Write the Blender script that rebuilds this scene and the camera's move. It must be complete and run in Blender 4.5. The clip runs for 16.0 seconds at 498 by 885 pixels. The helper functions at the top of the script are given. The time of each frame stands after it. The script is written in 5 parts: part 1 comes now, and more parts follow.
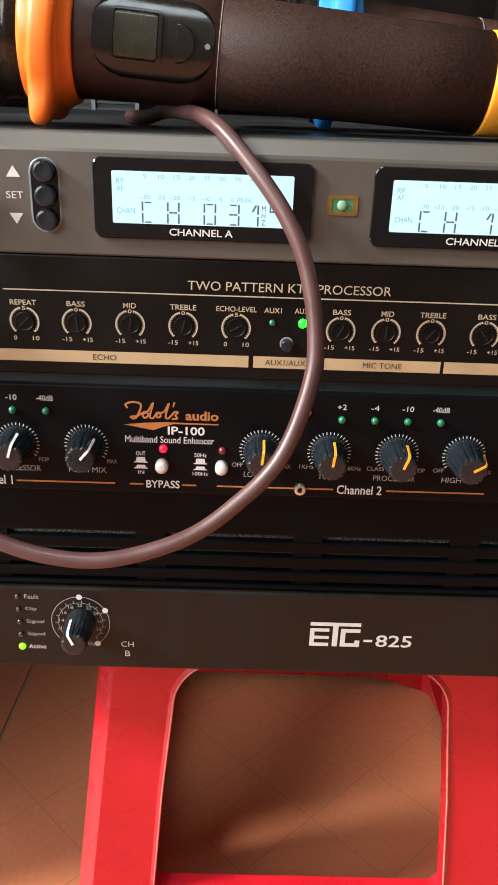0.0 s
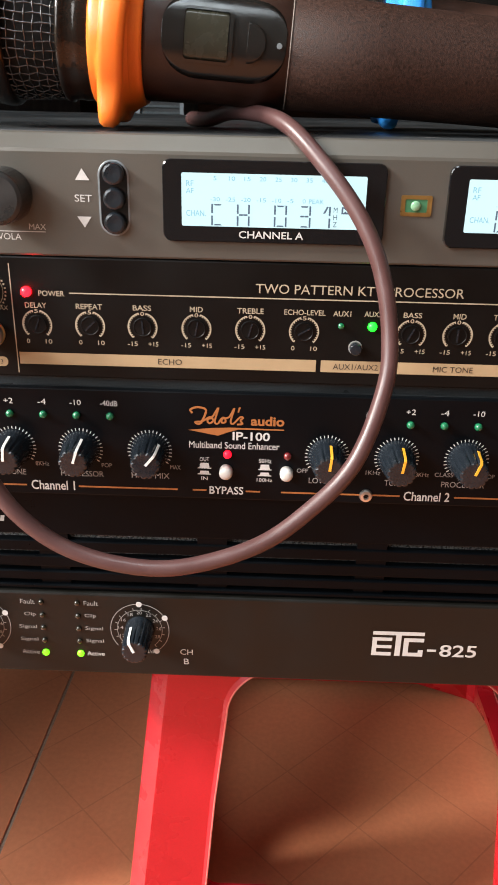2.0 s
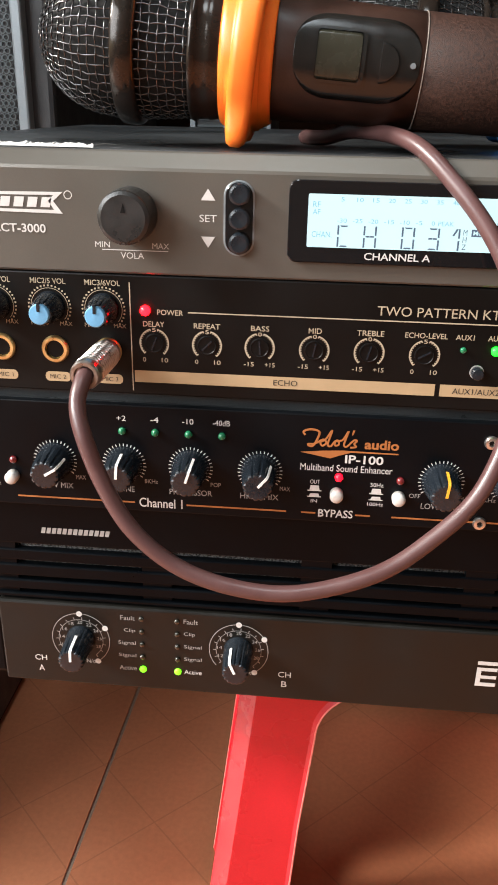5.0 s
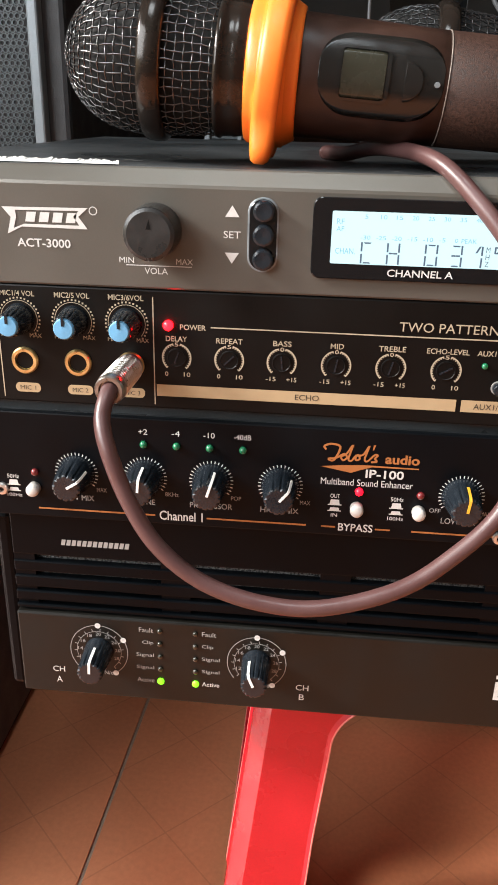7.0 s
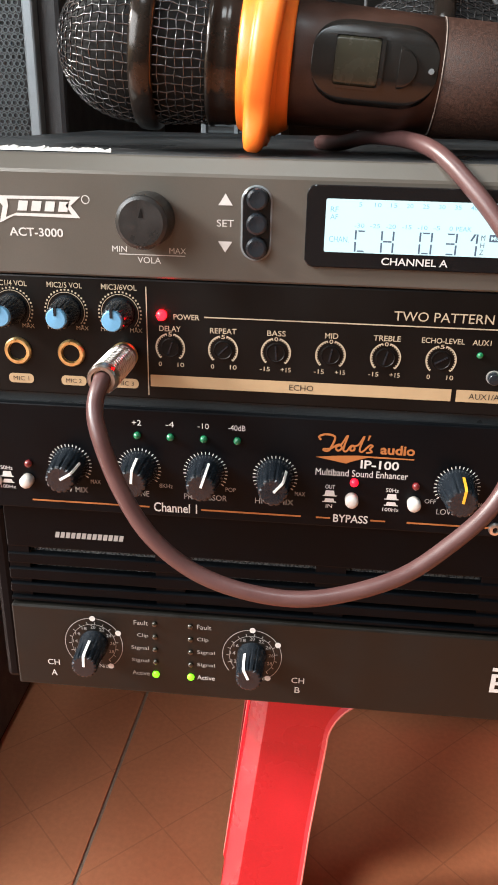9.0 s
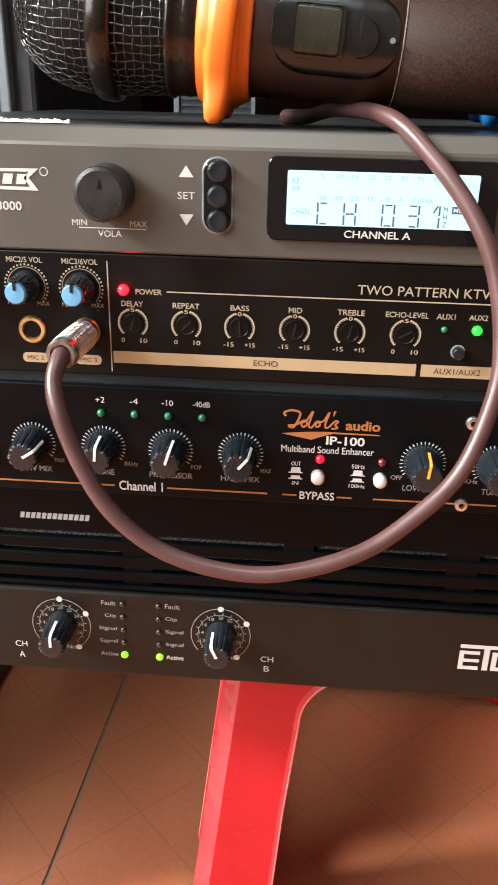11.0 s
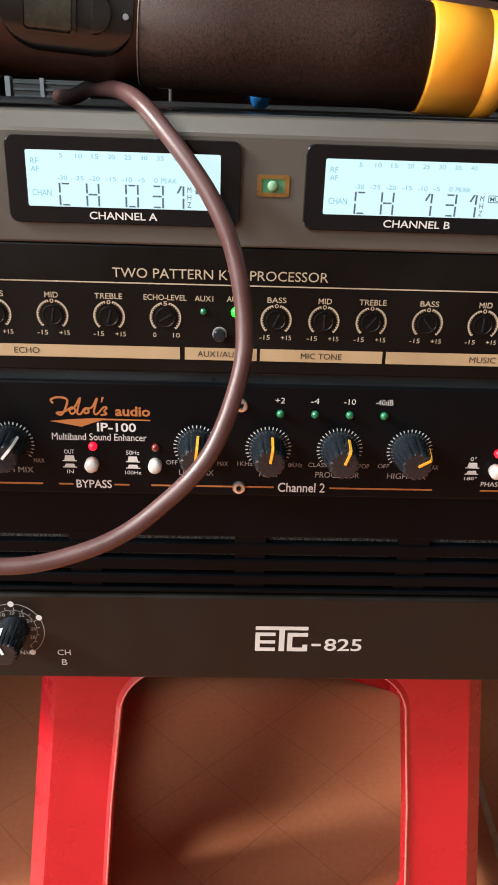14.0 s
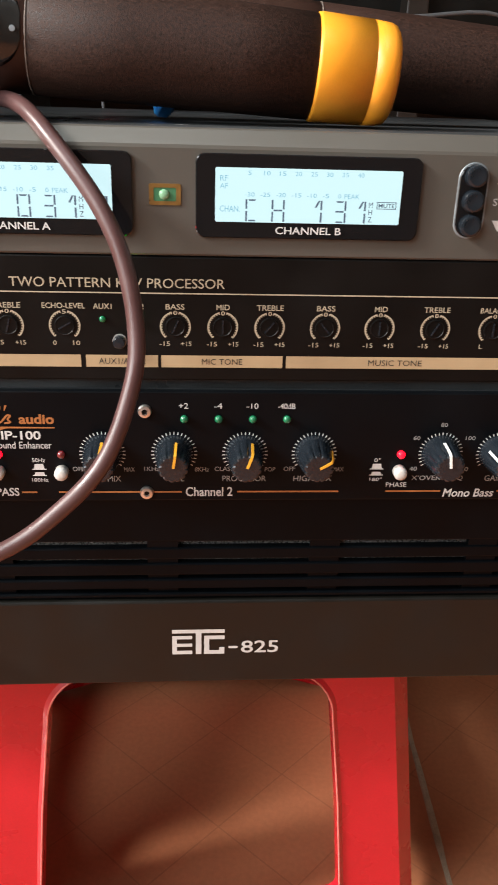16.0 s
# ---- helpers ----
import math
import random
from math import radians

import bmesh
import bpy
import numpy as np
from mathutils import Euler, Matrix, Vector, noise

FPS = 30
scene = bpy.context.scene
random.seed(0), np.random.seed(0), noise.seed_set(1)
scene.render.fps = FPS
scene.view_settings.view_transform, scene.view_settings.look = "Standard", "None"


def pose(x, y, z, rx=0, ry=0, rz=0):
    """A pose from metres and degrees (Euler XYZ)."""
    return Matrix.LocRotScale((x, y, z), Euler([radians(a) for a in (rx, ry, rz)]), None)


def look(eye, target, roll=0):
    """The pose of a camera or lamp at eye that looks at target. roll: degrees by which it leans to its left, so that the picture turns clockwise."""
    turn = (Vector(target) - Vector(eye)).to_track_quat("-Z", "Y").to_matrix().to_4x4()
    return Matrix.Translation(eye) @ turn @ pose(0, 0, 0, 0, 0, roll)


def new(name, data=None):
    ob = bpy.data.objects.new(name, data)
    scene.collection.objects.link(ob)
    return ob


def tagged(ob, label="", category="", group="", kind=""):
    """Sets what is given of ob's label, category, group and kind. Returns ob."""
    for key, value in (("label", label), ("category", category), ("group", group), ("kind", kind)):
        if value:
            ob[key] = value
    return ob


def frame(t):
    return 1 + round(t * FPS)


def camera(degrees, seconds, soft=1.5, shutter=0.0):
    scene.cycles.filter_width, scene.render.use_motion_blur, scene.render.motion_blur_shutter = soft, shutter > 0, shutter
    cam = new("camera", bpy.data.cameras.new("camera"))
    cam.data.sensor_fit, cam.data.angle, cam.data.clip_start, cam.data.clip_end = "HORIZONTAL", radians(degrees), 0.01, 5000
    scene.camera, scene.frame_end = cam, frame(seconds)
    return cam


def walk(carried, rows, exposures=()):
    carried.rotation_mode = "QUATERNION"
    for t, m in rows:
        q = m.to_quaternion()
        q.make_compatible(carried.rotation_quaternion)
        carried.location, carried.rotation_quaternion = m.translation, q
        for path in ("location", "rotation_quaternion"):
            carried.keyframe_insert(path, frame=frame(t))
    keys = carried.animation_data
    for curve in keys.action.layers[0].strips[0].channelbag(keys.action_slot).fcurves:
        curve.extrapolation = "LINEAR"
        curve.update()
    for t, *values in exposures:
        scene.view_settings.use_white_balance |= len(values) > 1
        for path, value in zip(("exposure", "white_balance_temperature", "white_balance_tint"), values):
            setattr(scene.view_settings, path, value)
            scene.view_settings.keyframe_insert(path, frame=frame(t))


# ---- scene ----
cam = camera(35.3, 16.0, soft=1.7, shutter=0.35)
METRES, EYE, TILT, LEAN, TURN = 0.167, 0.477, -24.0, -1.9, 0.0
ROWS = [
    (0.0, 0.0, 0.0, 0.0, 0.0, 0.0, -0.0),
    (0.5, -0.0019, -0.0055, 0.0042, -0.06, 0.24, -0.06),
    (1.0, -0.0225, 0.0106, -0.0035, 0.29, 0.11, -0.07),
    (1.5, -0.0505, 0.0227, 0.0058, 0.94, 0.13, -0.16),
    (2.0, -0.1015, 0.0297, 0.0057, 1.65, 0.24, 0.02),
    (2.5, -0.1072, 0.025, 0.0114, 1.81, 0.47, -0.01),
    (3.0, -0.1046, 0.0226, 0.0192, 1.87, 0.61, -0.36),
    (3.5, -0.1247, 0.0281, 0.022, 2.59, 0.65, -0.36),
    (4.0, -0.1702, 0.0391, 0.0295, 3.42, 0.67, -0.52),
    (4.5, -0.2172, 0.0359, 0.0392, 4.1, 0.76, -1.05),
    (5.0, -0.2606, 0.0443, 0.0388, 4.86, 0.72, -1.37),
    (7.5, -0.3001, 0.0311, 0.0574, 5.14, 1.24, -1.64),
    (8.0, -0.2897, 0.0313, 0.0558, 5.13, 1.25, -1.6),
    (10.5, -0.2858, 0.0646, 0.007, 5.05, 0.62, -1.36),
    (11.0, -0.2397, 0.0624, 0.007, 4.12, 0.42, -1.21),
    (11.5, -0.2065, 0.0713, 0.0022, 3.22, 0.24, -0.95),
    (12.0, -0.1387, 0.0781, -0.0019, 2.0, 0.02, -0.5),
    (12.5, -0.0546, 0.0828, -0.0004, 0.4, -0.28, -0.2),
    (13.0, 0.0431, 0.1081, -0.0032, -0.51, -0.65, -0.35),
    (13.5, 0.0994, 0.0964, -0.0106, -0.91, -0.18, 0.4),
    (14.0, 0.1129, 0.0948, -0.0067, -1.15, -0.11, 0.64),
    (14.5, 0.1596, 0.1005, -0.0144, -1.21, -0.36, 1.0),
    (15.0, 0.1894, 0.0912, -0.0108, -1.48, -0.25, 1.22),
    (15.5, 0.216, 0.0794, -0.0051, -2.06, -0.1, 1.27),
    (16.0, 0.2702, 0.0703, -0.0059, -3.03, 0.06, 1.67),
]
walk(cam, [(t, pose(0, 0, EYE, TILT, LEAN, TURN) @ pose(METRES * x, METRES * y, METRES * z, 90 + pitch, roll, yaw)) for t, x, y, z, yaw, pitch, roll in ROWS], exposures=[(0.0, 0.54), (4.0, 0.62), (8.0, 0.69), (11.0, 0.75), (13.0, 0.55), (16.0, 0.43)])

# ---- world and light ----
world = bpy.data.worlds.new("world")
scene.world = world
world.use_nodes = True
wn = world.node_tree
sky = wn.nodes.new("ShaderNodeTexSky")
sky.sky_type, sky.sun_disc, sky.sun_elevation, sky.sun_rotation = "NISHITA", False, radians(31.2), radians(257.6)
wn.links.new(sky.outputs[0], wn.nodes["Background"].inputs[0])
wn.nodes["Background"].inputs[1].default_value = 0.08


def area_lamp(name, m, w, h, power, colour):
    lamp = bpy.data.lights.new(name, "AREA")
    lamp.shape, lamp.size, lamp.size_y, lamp.energy, lamp.color = "RECTANGLE", w, h, power, colour
    ob = new(name, lamp)
    ob.matrix_world = m
    return ob


# daylight lamps in two assumed, unseen openings: low and wide beside the stack, above the camera
area_lamp("side_opening_daylight", look((-1.00, -0.58, 1.02), (0.0, 0.30, 0.20)), 0.85, 0.90, 16.5, (0.94, 0.98, 1.0))
area_lamp("roof_light_daylight", look((-0.20, -0.45, 2.59), (-0.10, -0.10, 0.0)), 0.80, 0.60, 12.0, (0.86, 0.96, 1.0))

# hazy sun slants in through the assumed side opening; the low cabinet and the far jamb are set to keep it off the floor
# behind the stack
sun = bpy.data.lights.new("sun", "SUN")
sun.energy, sun.angle, sun.color = 5.0, radians(11), (1.0, 0.95, 0.89)
new("sun", sun).matrix_world = look((-1.0, -0.22, 0.62), (0, 0, 0))


# ---- materials ----
def surface(name, base, rough, metal=0.0, var=0.12, scale=60.0, fine=900.0, bump=0.05, spec=0.5, coat=0.0, glow=None, glow_power=0.0, sub=0.0, per_object=0.0, rvar=0.1):
    """A procedural surface: base colour broken at two scales, roughness and fine relief that follow the same grain."""
    m = bpy.data.materials.new(name)
    m.use_nodes = True
    nt = m.node_tree
    b = nt.nodes["Principled BSDF"]
    b.inputs["Metallic"].default_value = metal
    b.inputs["Specular IOR Level"].default_value = spec
    b.inputs["Coat Weight"].default_value = coat
    b.inputs["Coat Roughness"].default_value = 0.12
    if sub:
        b.inputs["Subsurface Weight"].default_value = sub
        b.inputs["Subsurface Radius"].default_value = (0.006, 0.003, 0.001)
    tc = nt.nodes.new("ShaderNodeTexCoord")
    big, small = nt.nodes.new("ShaderNodeTexNoise"), nt.nodes.new("ShaderNodeTexNoise")
    big.inputs["Scale"].default_value, big.inputs["Detail"].default_value = scale, 5
    small.inputs["Scale"].default_value, small.inputs["Detail"].default_value = fine, 3
    nt.links.new(tc.outputs["Object"], big.inputs["Vector"])
    nt.links.new(tc.outputs["Object"], small.inputs["Vector"])
    add = nt.nodes.new("ShaderNodeMath")
    add.operation = "MULTIPLY_ADD"
    nt.links.new(big.outputs["Fac"], add.inputs[0])
    add.inputs[1].default_value = 0.6
    half = nt.nodes.new("ShaderNodeMath")
    half.operation = "MULTIPLY"
    half.inputs[1].default_value = 0.4
    nt.links.new(small.outputs["Fac"], half.inputs[0])
    nt.links.new(half.outputs[0], add.inputs[2])
    ramp = nt.nodes.new("ShaderNodeValToRGB")
    ramp.color_ramp.elements[0].position, ramp.color_ramp.elements[1].position = 0.3, 0.7
    ramp.color_ramp.elements[0].color = (*[max(0, c * (1 - var)) for c in base], 1)
    ramp.color_ramp.elements[1].color = (*[min(1, c * (1 + var)) for c in base], 1)
    nt.links.new(add.outputs[0], ramp.inputs[0])
    out = ramp.outputs[0]
    if per_object:
        info, hsv, rng = nt.nodes.new("ShaderNodeObjectInfo"), nt.nodes.new("ShaderNodeHueSaturation"), nt.nodes.new("ShaderNodeMapRange")
        nt.links.new(info.outputs["Random"], rng.inputs[0])
        rng.inputs[3].default_value, rng.inputs[4].default_value = 1 - per_object, 1 + per_object
        nt.links.new(rng.outputs[0], hsv.inputs["Value"])
        nt.links.new(out, hsv.inputs["Color"])
        out = hsv.outputs[0]
    nt.links.new(out, b.inputs["Base Color"])
    rr = nt.nodes.new("ShaderNodeMapRange")
    nt.links.new(big.outputs["Fac"], rr.inputs[0])
    rr.inputs[1].default_value, rr.inputs[2].default_value = 0.3, 0.7
    rr.inputs[3].default_value, rr.inputs[4].default_value = max(0.02, rough - rvar), min(1, rough + rvar)
    nt.links.new(rr.outputs[0], b.inputs["Roughness"])
    if bump:
        bp = nt.nodes.new("ShaderNodeBump")
        bp.inputs["Strength"].default_value, bp.inputs["Distance"].default_value = bump, 0.0005
        nt.links.new(small.outputs["Fac"], bp.inputs["Height"])
        nt.links.new(bp.outputs[0], b.inputs["Normal"])
    if glow:
        b.inputs["Emission Color"].default_value = (*glow, 1)
        b.inputs["Emission Strength"].default_value = glow_power
    return m


M_GREY = surface("grey_painted_metal", (0.115, 0.106, 0.092), 0.34, metal=0.35, var=0.06, scale=25, fine=2500, bump=0.04, rvar=0.06)
M_BLACK_TOP = surface("black_painted_steel", (0.030, 0.033, 0.035), 0.42, var=0.5, scale=18, fine=1500, bump=0.08, rvar=0.18)
M_PANEL = surface("black_anodised_panel", (0.0036, 0.0033, 0.0031), 0.40, var=0.2, scale=30, fine=3000, bump=0.03, spec=0.20)
M_PANEL_I = surface("black_enamelled_panel", (0.0019, 0.0026, 0.0036), 0.38, var=0.2, scale=30, fine=3000, bump=0.03, spec=0.12)
M_AMP = surface("black_brown_powder_coat", (0.0053, 0.0048, 0.0038), 0.44, var=0.15, scale=40, fine=4000, bump=0.05, spec=0.35)
M_AMP_TOP = surface("black_plastic_grille", (0.0013, 0.0020, 0.0029), 0.36, var=0.2, scale=30, fine=3000, bump=0.05, spec=0.10)
# strong colour speckle draws the weave and stands in for its sparkle
M_MESHDARK = surface("black_wire_cloth", (0.06, 0.06, 0.06), 0.28, var=1.0, scale=900, fine=1800, bump=1.0, spec=1.0)
M_GLOSS = surface("black_gloss_acrylic", (0.006, 0.006, 0.007), 0.08, var=0.2, scale=20, bump=0.0, rvar=0.03)
M_LCD = surface("backlit_lcd", (0.05, 0.06, 0.06), 0.4, var=0.03, scale=30, bump=0.0, glow=(0.64, 0.92, 0.97), glow_power=0.73)
M_SEG = surface("lcd_dark_segment", (0.05, 0.07, 0.11), 0.4, var=0.2, bump=0.0, glow=(0.25, 0.42, 0.60), glow_power=0.09)
M_SEG_PALE = surface("lcd_pale_segment", (0.05, 0.10, 0.11), 0.4, var=0.2, bump=0.0, glow=(0.22, 0.53, 0.70), glow_power=0.62)
M_WHITE = surface("white_print", (0.56, 0.555, 0.54), 0.5, var=0.08, scale=400, fine=3000, bump=0.0)
M_PALE = surface("greyed_print", (0.29, 0.285, 0.275), 0.5, var=0.1, scale=400, fine=3000, bump=0.0)
M_CREAM = surface("cream_print", (0.40, 0.335, 0.24), 0.5, var=0.1, scale=200, fine=3000, bump=0.0)
M_TAPE = surface("beige_printed_band", (0.41, 0.295, 0.17), 0.5, var=0.06, scale=120, fine=3000, bump=0.02)
M_INK = surface("dark_ink", (0.02, 0.017, 0.014), 0.5, var=0.1, bump=0.0)
M_ORANGE_PRINT = surface("orange_print", (0.36, 0.125, 0.035), 0.5, var=0.1, scale=200, fine=3000, bump=0.0)
M_KNOB = surface("black_knob_plastic", (0.011, 0.0145, 0.019), 0.17, var=0.25, scale=200, fine=2500, bump=0.1)
M_KNOB_DUSTY = surface("dusty_black_knob_plastic", (0.018, 0.018, 0.018), 0.33, var=0.35, scale=120, fine=1800, bump=0.05)
M_TRIM = surface("recessed_trimmer_plastic", (0.003, 0.003, 0.003), 0.4, var=0.2, bump=0.02, spec=0.2)
M_BLUE_CAP = surface("light_blue_plastic", (0.13, 0.34, 0.55), 0.4, var=0.08, scale=200, fine=2000, bump=0.04)
M_PTR_W = surface("white_pointer_paint", (0.8, 0.79, 0.76), 0.45, var=0.05, bump=0.0)
M_PTR_Y = surface("yellow_pointer_paint", (0.78, 0.38, 0.03), 0.45, var=0.06, bump=0.0)
M_BUTTON = surface("white_button_plastic", (0.56, 0.535, 0.50), 0.35, var=0.06, scale=200, fine=1500, bump=0.03)
M_GREEN_DIM = surface("unlit_green_led", (0.01, 0.14, 0.06), 0.2, var=0.1, bump=0.0, coat=0.6)
M_RED_DIM = surface("unlit_red_led", (0.13, 0.012, 0.014), 0.2, var=0.1, bump=0.0, coat=0.6)
M_DARK_LED = surface("unlit_dark_led", (0.02, 0.018, 0.012), 0.22, var=0.1, bump=0.0, coat=0.6)
M_GREEN_LIT = surface("lit_green_led", (0.02, 0.3, 0.03), 0.3, var=0.02, bump=0.0, glow=(0.004, 1.0, 0.010), glow_power=5)
M_LIME_LIT = surface("lit_lime_led", (0.2, 0.6, 0.03), 0.3, var=0.02, bump=0.0, glow=(0.15, 1.0, 0.01), glow_power=1.3)
M_RED_LIT = surface("lit_red_led", (0.6, 0.01, 0.02), 0.3, var=0.02, bump=0.0, glow=(1.0, 0.003, 0.018), glow_power=2)
M_RED_BRIGHT = surface("bright_red_led", (0.5, 0.01, 0.01), 0.3, var=0.02, bump=0.0, glow=(1.0, 0.0014, 0.003), glow_power=22)
M_SWITCH = surface("green_switch_lens", (0.05, 0.16, 0.08), 0.15, var=0.2, scale=300, bump=0.0, coat=0.8, glow=(0.12, 0.55, 0.2), glow_power=0.02)
M_SWITCH_LIGHT = surface("pale_green_lamp", (0.20, 0.40, 0.24), 0.25, var=0.15, scale=300, bump=0.0, coat=0.5)
M_BRASS = surface("gold_plated_brass", (0.92, 0.69, 0.32), 0.36, metal=1.0, var=0.1, scale=300, bump=0.02)
M_BRONZE = surface("dark_bronze_trim", (0.30, 0.17, 0.05), 0.35, metal=0.6, var=0.2, scale=300, bump=0.02)
M_STEEL = surface("nickel_plated_steel", (0.78, 0.74, 0.71), 0.36, metal=1.0, var=0.06, scale=300, fine=2500, bump=0.02)
M_PLUG = surface("worn_nickel_plug", (0.50, 0.46, 0.43), 0.33, metal=1.0, var=0.12, scale=300, fine=2500, bump=0.02)
M_CABLE = surface("mauve_pvc_cable", (0.086, 0.040, 0.038), 0.38, var=0.14, scale=90, fine=1500, bump=0.06, spec=0.5)
M_RED_PLASTIC = surface("red_polypropylene", (0.49, 0.010, 0.019), 0.30, var=0.12, scale=30, fine=900, bump=0.06, spec=0.5, sub=0.03)
M_RED_LIP = surface("pale_red_plastic_lip", (0.78, 0.20, 0.17), 0.45, var=0.35, scale=160, fine=900, bump=0.1)
M_MIC = surface("brown_rubber_grip", (0.027, 0.0120, 0.0080), 0.58, var=0.8, scale=1000, fine=2600, bump=0.38, spec=0.22)
M_MIC_SMOOTH = surface("brown_black_lacquer", (0.034, 0.0150, 0.0100), 0.46, var=0.3, scale=160, fine=1800, bump=0.08, spec=0.3)
M_COLLAR = surface("polished_black_collar", (0.022, 0.017, 0.014), 0.16, metal=0.4, var=0.2, scale=120, bump=0.02)
M_WIRE = surface("black_lacquered_wire", (0.016, 0.016, 0.017), 0.16, var=0.2, scale=300, bump=0.0, spec=1.0)
M_FOAM = surface("black_foam", (0.006, 0.006, 0.006), 0.9, var=0.3, scale=400, bump=0.4)
M_ORANGE = surface("orange_silicone", (1.0, 0.21, 0.022), 0.42, var=0.06, scale=80, fine=1500, bump=0.05, sub=0.25)
M_BLUE = surface("blue_silicone", (0.03, 0.28, 0.80), 0.42, var=0.06, scale=80, fine=1500, bump=0.05, sub=0.1)
M_YELLOW = surface("yellow_plastic_cap", (0.92, 0.37, 0.025), 0.40, var=0.05, scale=80, fine=1500, bump=0.05, sub=0.1)
M_CTRL = surface("dark_control_plastic", (0.010, 0.0095, 0.0090), 0.20, var=0.25, scale=150, fine=1500, bump=0.03, rvar=0.06)
M_AMBER = surface("amber_plastic_tip", (0.82, 0.31, 0.020), 0.42, var=0.06, scale=80, fine=1500, bump=0.05, sub=0.1)
M_SEAM = surface("worn_edge_paint", (0.16, 0.13, 0.11), 0.6, var=0.8, scale=900, fine=2500, bump=0.2)
M_MICLCD = surface("switched_off_lcd", (0.026, 0.025, 0.017), 0.25, var=0.15, scale=150, bump=0.0)
M_SCUFF = surface("bare_scuffed_paint", (0.62, 0.62, 0.60), 0.7, var=0.3, scale=500, fine=2500, bump=0.2)
M_GROUT = surface("cement_grout", (0.27, 0.20, 0.15), 0.9, var=0.3, scale=60, fine=700, bump=0.4)
M_GROUT_PALE = surface("pale_cement_grout", (0.46, 0.38, 0.28), 0.9, var=0.35, scale=90, fine=900, bump=0.5)
M_WALL = surface("dim_wall_paint", (0.30, 0.25, 0.20), 0.8, var=0.06, scale=4, fine=200, bump=0.1)
M_CEIL = surface("white_ceiling_paint", (0.74, 0.73, 0.70), 0.85, var=0.04, scale=4, fine=200, bump=0.1)
M_WOODDARK = surface("dark_shelf_board", (0.035, 0.024, 0.018), 0.5, var=0.3, scale=20, fine=300, bump=0.1)
M_CABINET = surface("black_speaker_vinyl", (0.020, 0.021, 0.023), 0.5, var=0.2, scale=60, fine=1500, bump=0.3)
M_EDGE = surface("grey_aluminium_trim", (0.22, 0.25, 0.27), 0.42, metal=0.4, var=0.1, scale=100, bump=0.05)
M_GRILLE = surface("perforated_black_steel", (0.060, 0.074, 0.080), 0.45, metal=0.2, var=0.2, scale=100, bump=0.05)
M_GREYCABLE = surface("grey_cable", (0.16, 0.16, 0.165), 0.5, var=0.1, bump=0.05)


def tile_material():
    """Orange-brown printed floor tile: cloudy colour with fine diagonal joint lines printed across it."""
    m = surface("terracotta_floor_tile", (0.485, 0.185, 0.090), 0.36, var=0.16, scale=9, fine=260, bump=0.06, per_object=0.04)
    nt = m.node_tree
    b = nt.nodes["Principled BSDF"]
    old = b.inputs["Base Color"].links[0].from_socket
    geo = nt.nodes.new("ShaderNodeNewGeometry")
    sep = nt.nodes.new("ShaderNodeSeparateXYZ")
    nt.links.new(geo.outputs["Position"], sep.inputs[0])

    def calc(op, a, c):
        n = nt.nodes.new("ShaderNodeMath")
        n.operation = op
        for i, v in enumerate((a, c)):
            if isinstance(v, (int, float)):
                n.inputs[i].default_value = v
            else:
                nt.links.new(v, n.inputs[i])
        return n.outputs[0]

    lines = []
    for slope, shift in ((0.98, 0.3728), (-0.913, 0.352)):
        v = calc("ADD", calc("MULTIPLY", sep.outputs[0], slope), sep.outputs[1])
        v = calc("DIVIDE", calc("SUBTRACT", v, shift - 40 * 0.094), 0.094)
        f = calc("FRACT", calc("ADD", v, 0.5), 0.0)
        lines.append(calc("LESS_THAN", calc("ABSOLUTE", calc("SUBTRACT", f, 0.5), 0), 0.008))
    line = calc("MULTIPLY", calc("MAXIMUM", *lines), 0.26)
    mix = nt.nodes.new("ShaderNodeMix")
    mix.data_type = "RGBA"
    nt.links.new(line, mix.inputs[0])
    nt.links.new(old, mix.inputs[6])
    mix.inputs[7].default_value = (0.13, 0.045, 0.02, 1)
    nt.links.new(mix.outputs[2], b.inputs["Base Color"])
    return m


M_TILE = tile_material()

# ---- mesh helpers ----
ORIGIN = {}


def thing(name, base, label, category, group=""):
    ob = new(name)
    ob.empty_display_size = 0.02
    ob.location = base
    ORIGIN[ob.name] = Vector(base)
    return tagged(ob, label, category, group)


def part(name, bm, material, parent=None, label="", smooth=False, centre=None):
    """Links a bmesh, drawn in world places, as one mesh object under its thing or part."""
    me = bpy.data.meshes.new(name)
    bmesh.ops.recalc_face_normals(bm, faces=bm.faces)
    if centre is None:
        lo = Vector([min(v.co[i] for v in bm.verts) for i in range(3)])
        hi = Vector([max(v.co[i] for v in bm.verts) for i in range(3)])
        centre = (lo + hi) / 2
    centre = Vector(centre)
    for v in bm.verts:
        v.co -= centre
    if smooth:
        for f in bm.faces:
            f.smooth = True
    bm.to_mesh(me)
    bm.free()
    me.materials.append(material)
    return put_mesh(name, me, centre, parent, label)


def put_mesh(name, me, centre, parent=None, label="", turn=None):
    ob = new(name, me)
    ORIGIN[ob.name] = Vector(centre)
    if parent is not None:
        ob.parent = parent
        ob.location = Vector(centre) - ORIGIN[parent.name]
    else:
        ob.location = centre
    if turn:
        ob.rotation_euler = turn
    if label:
        tagged(ob, label)
    return ob


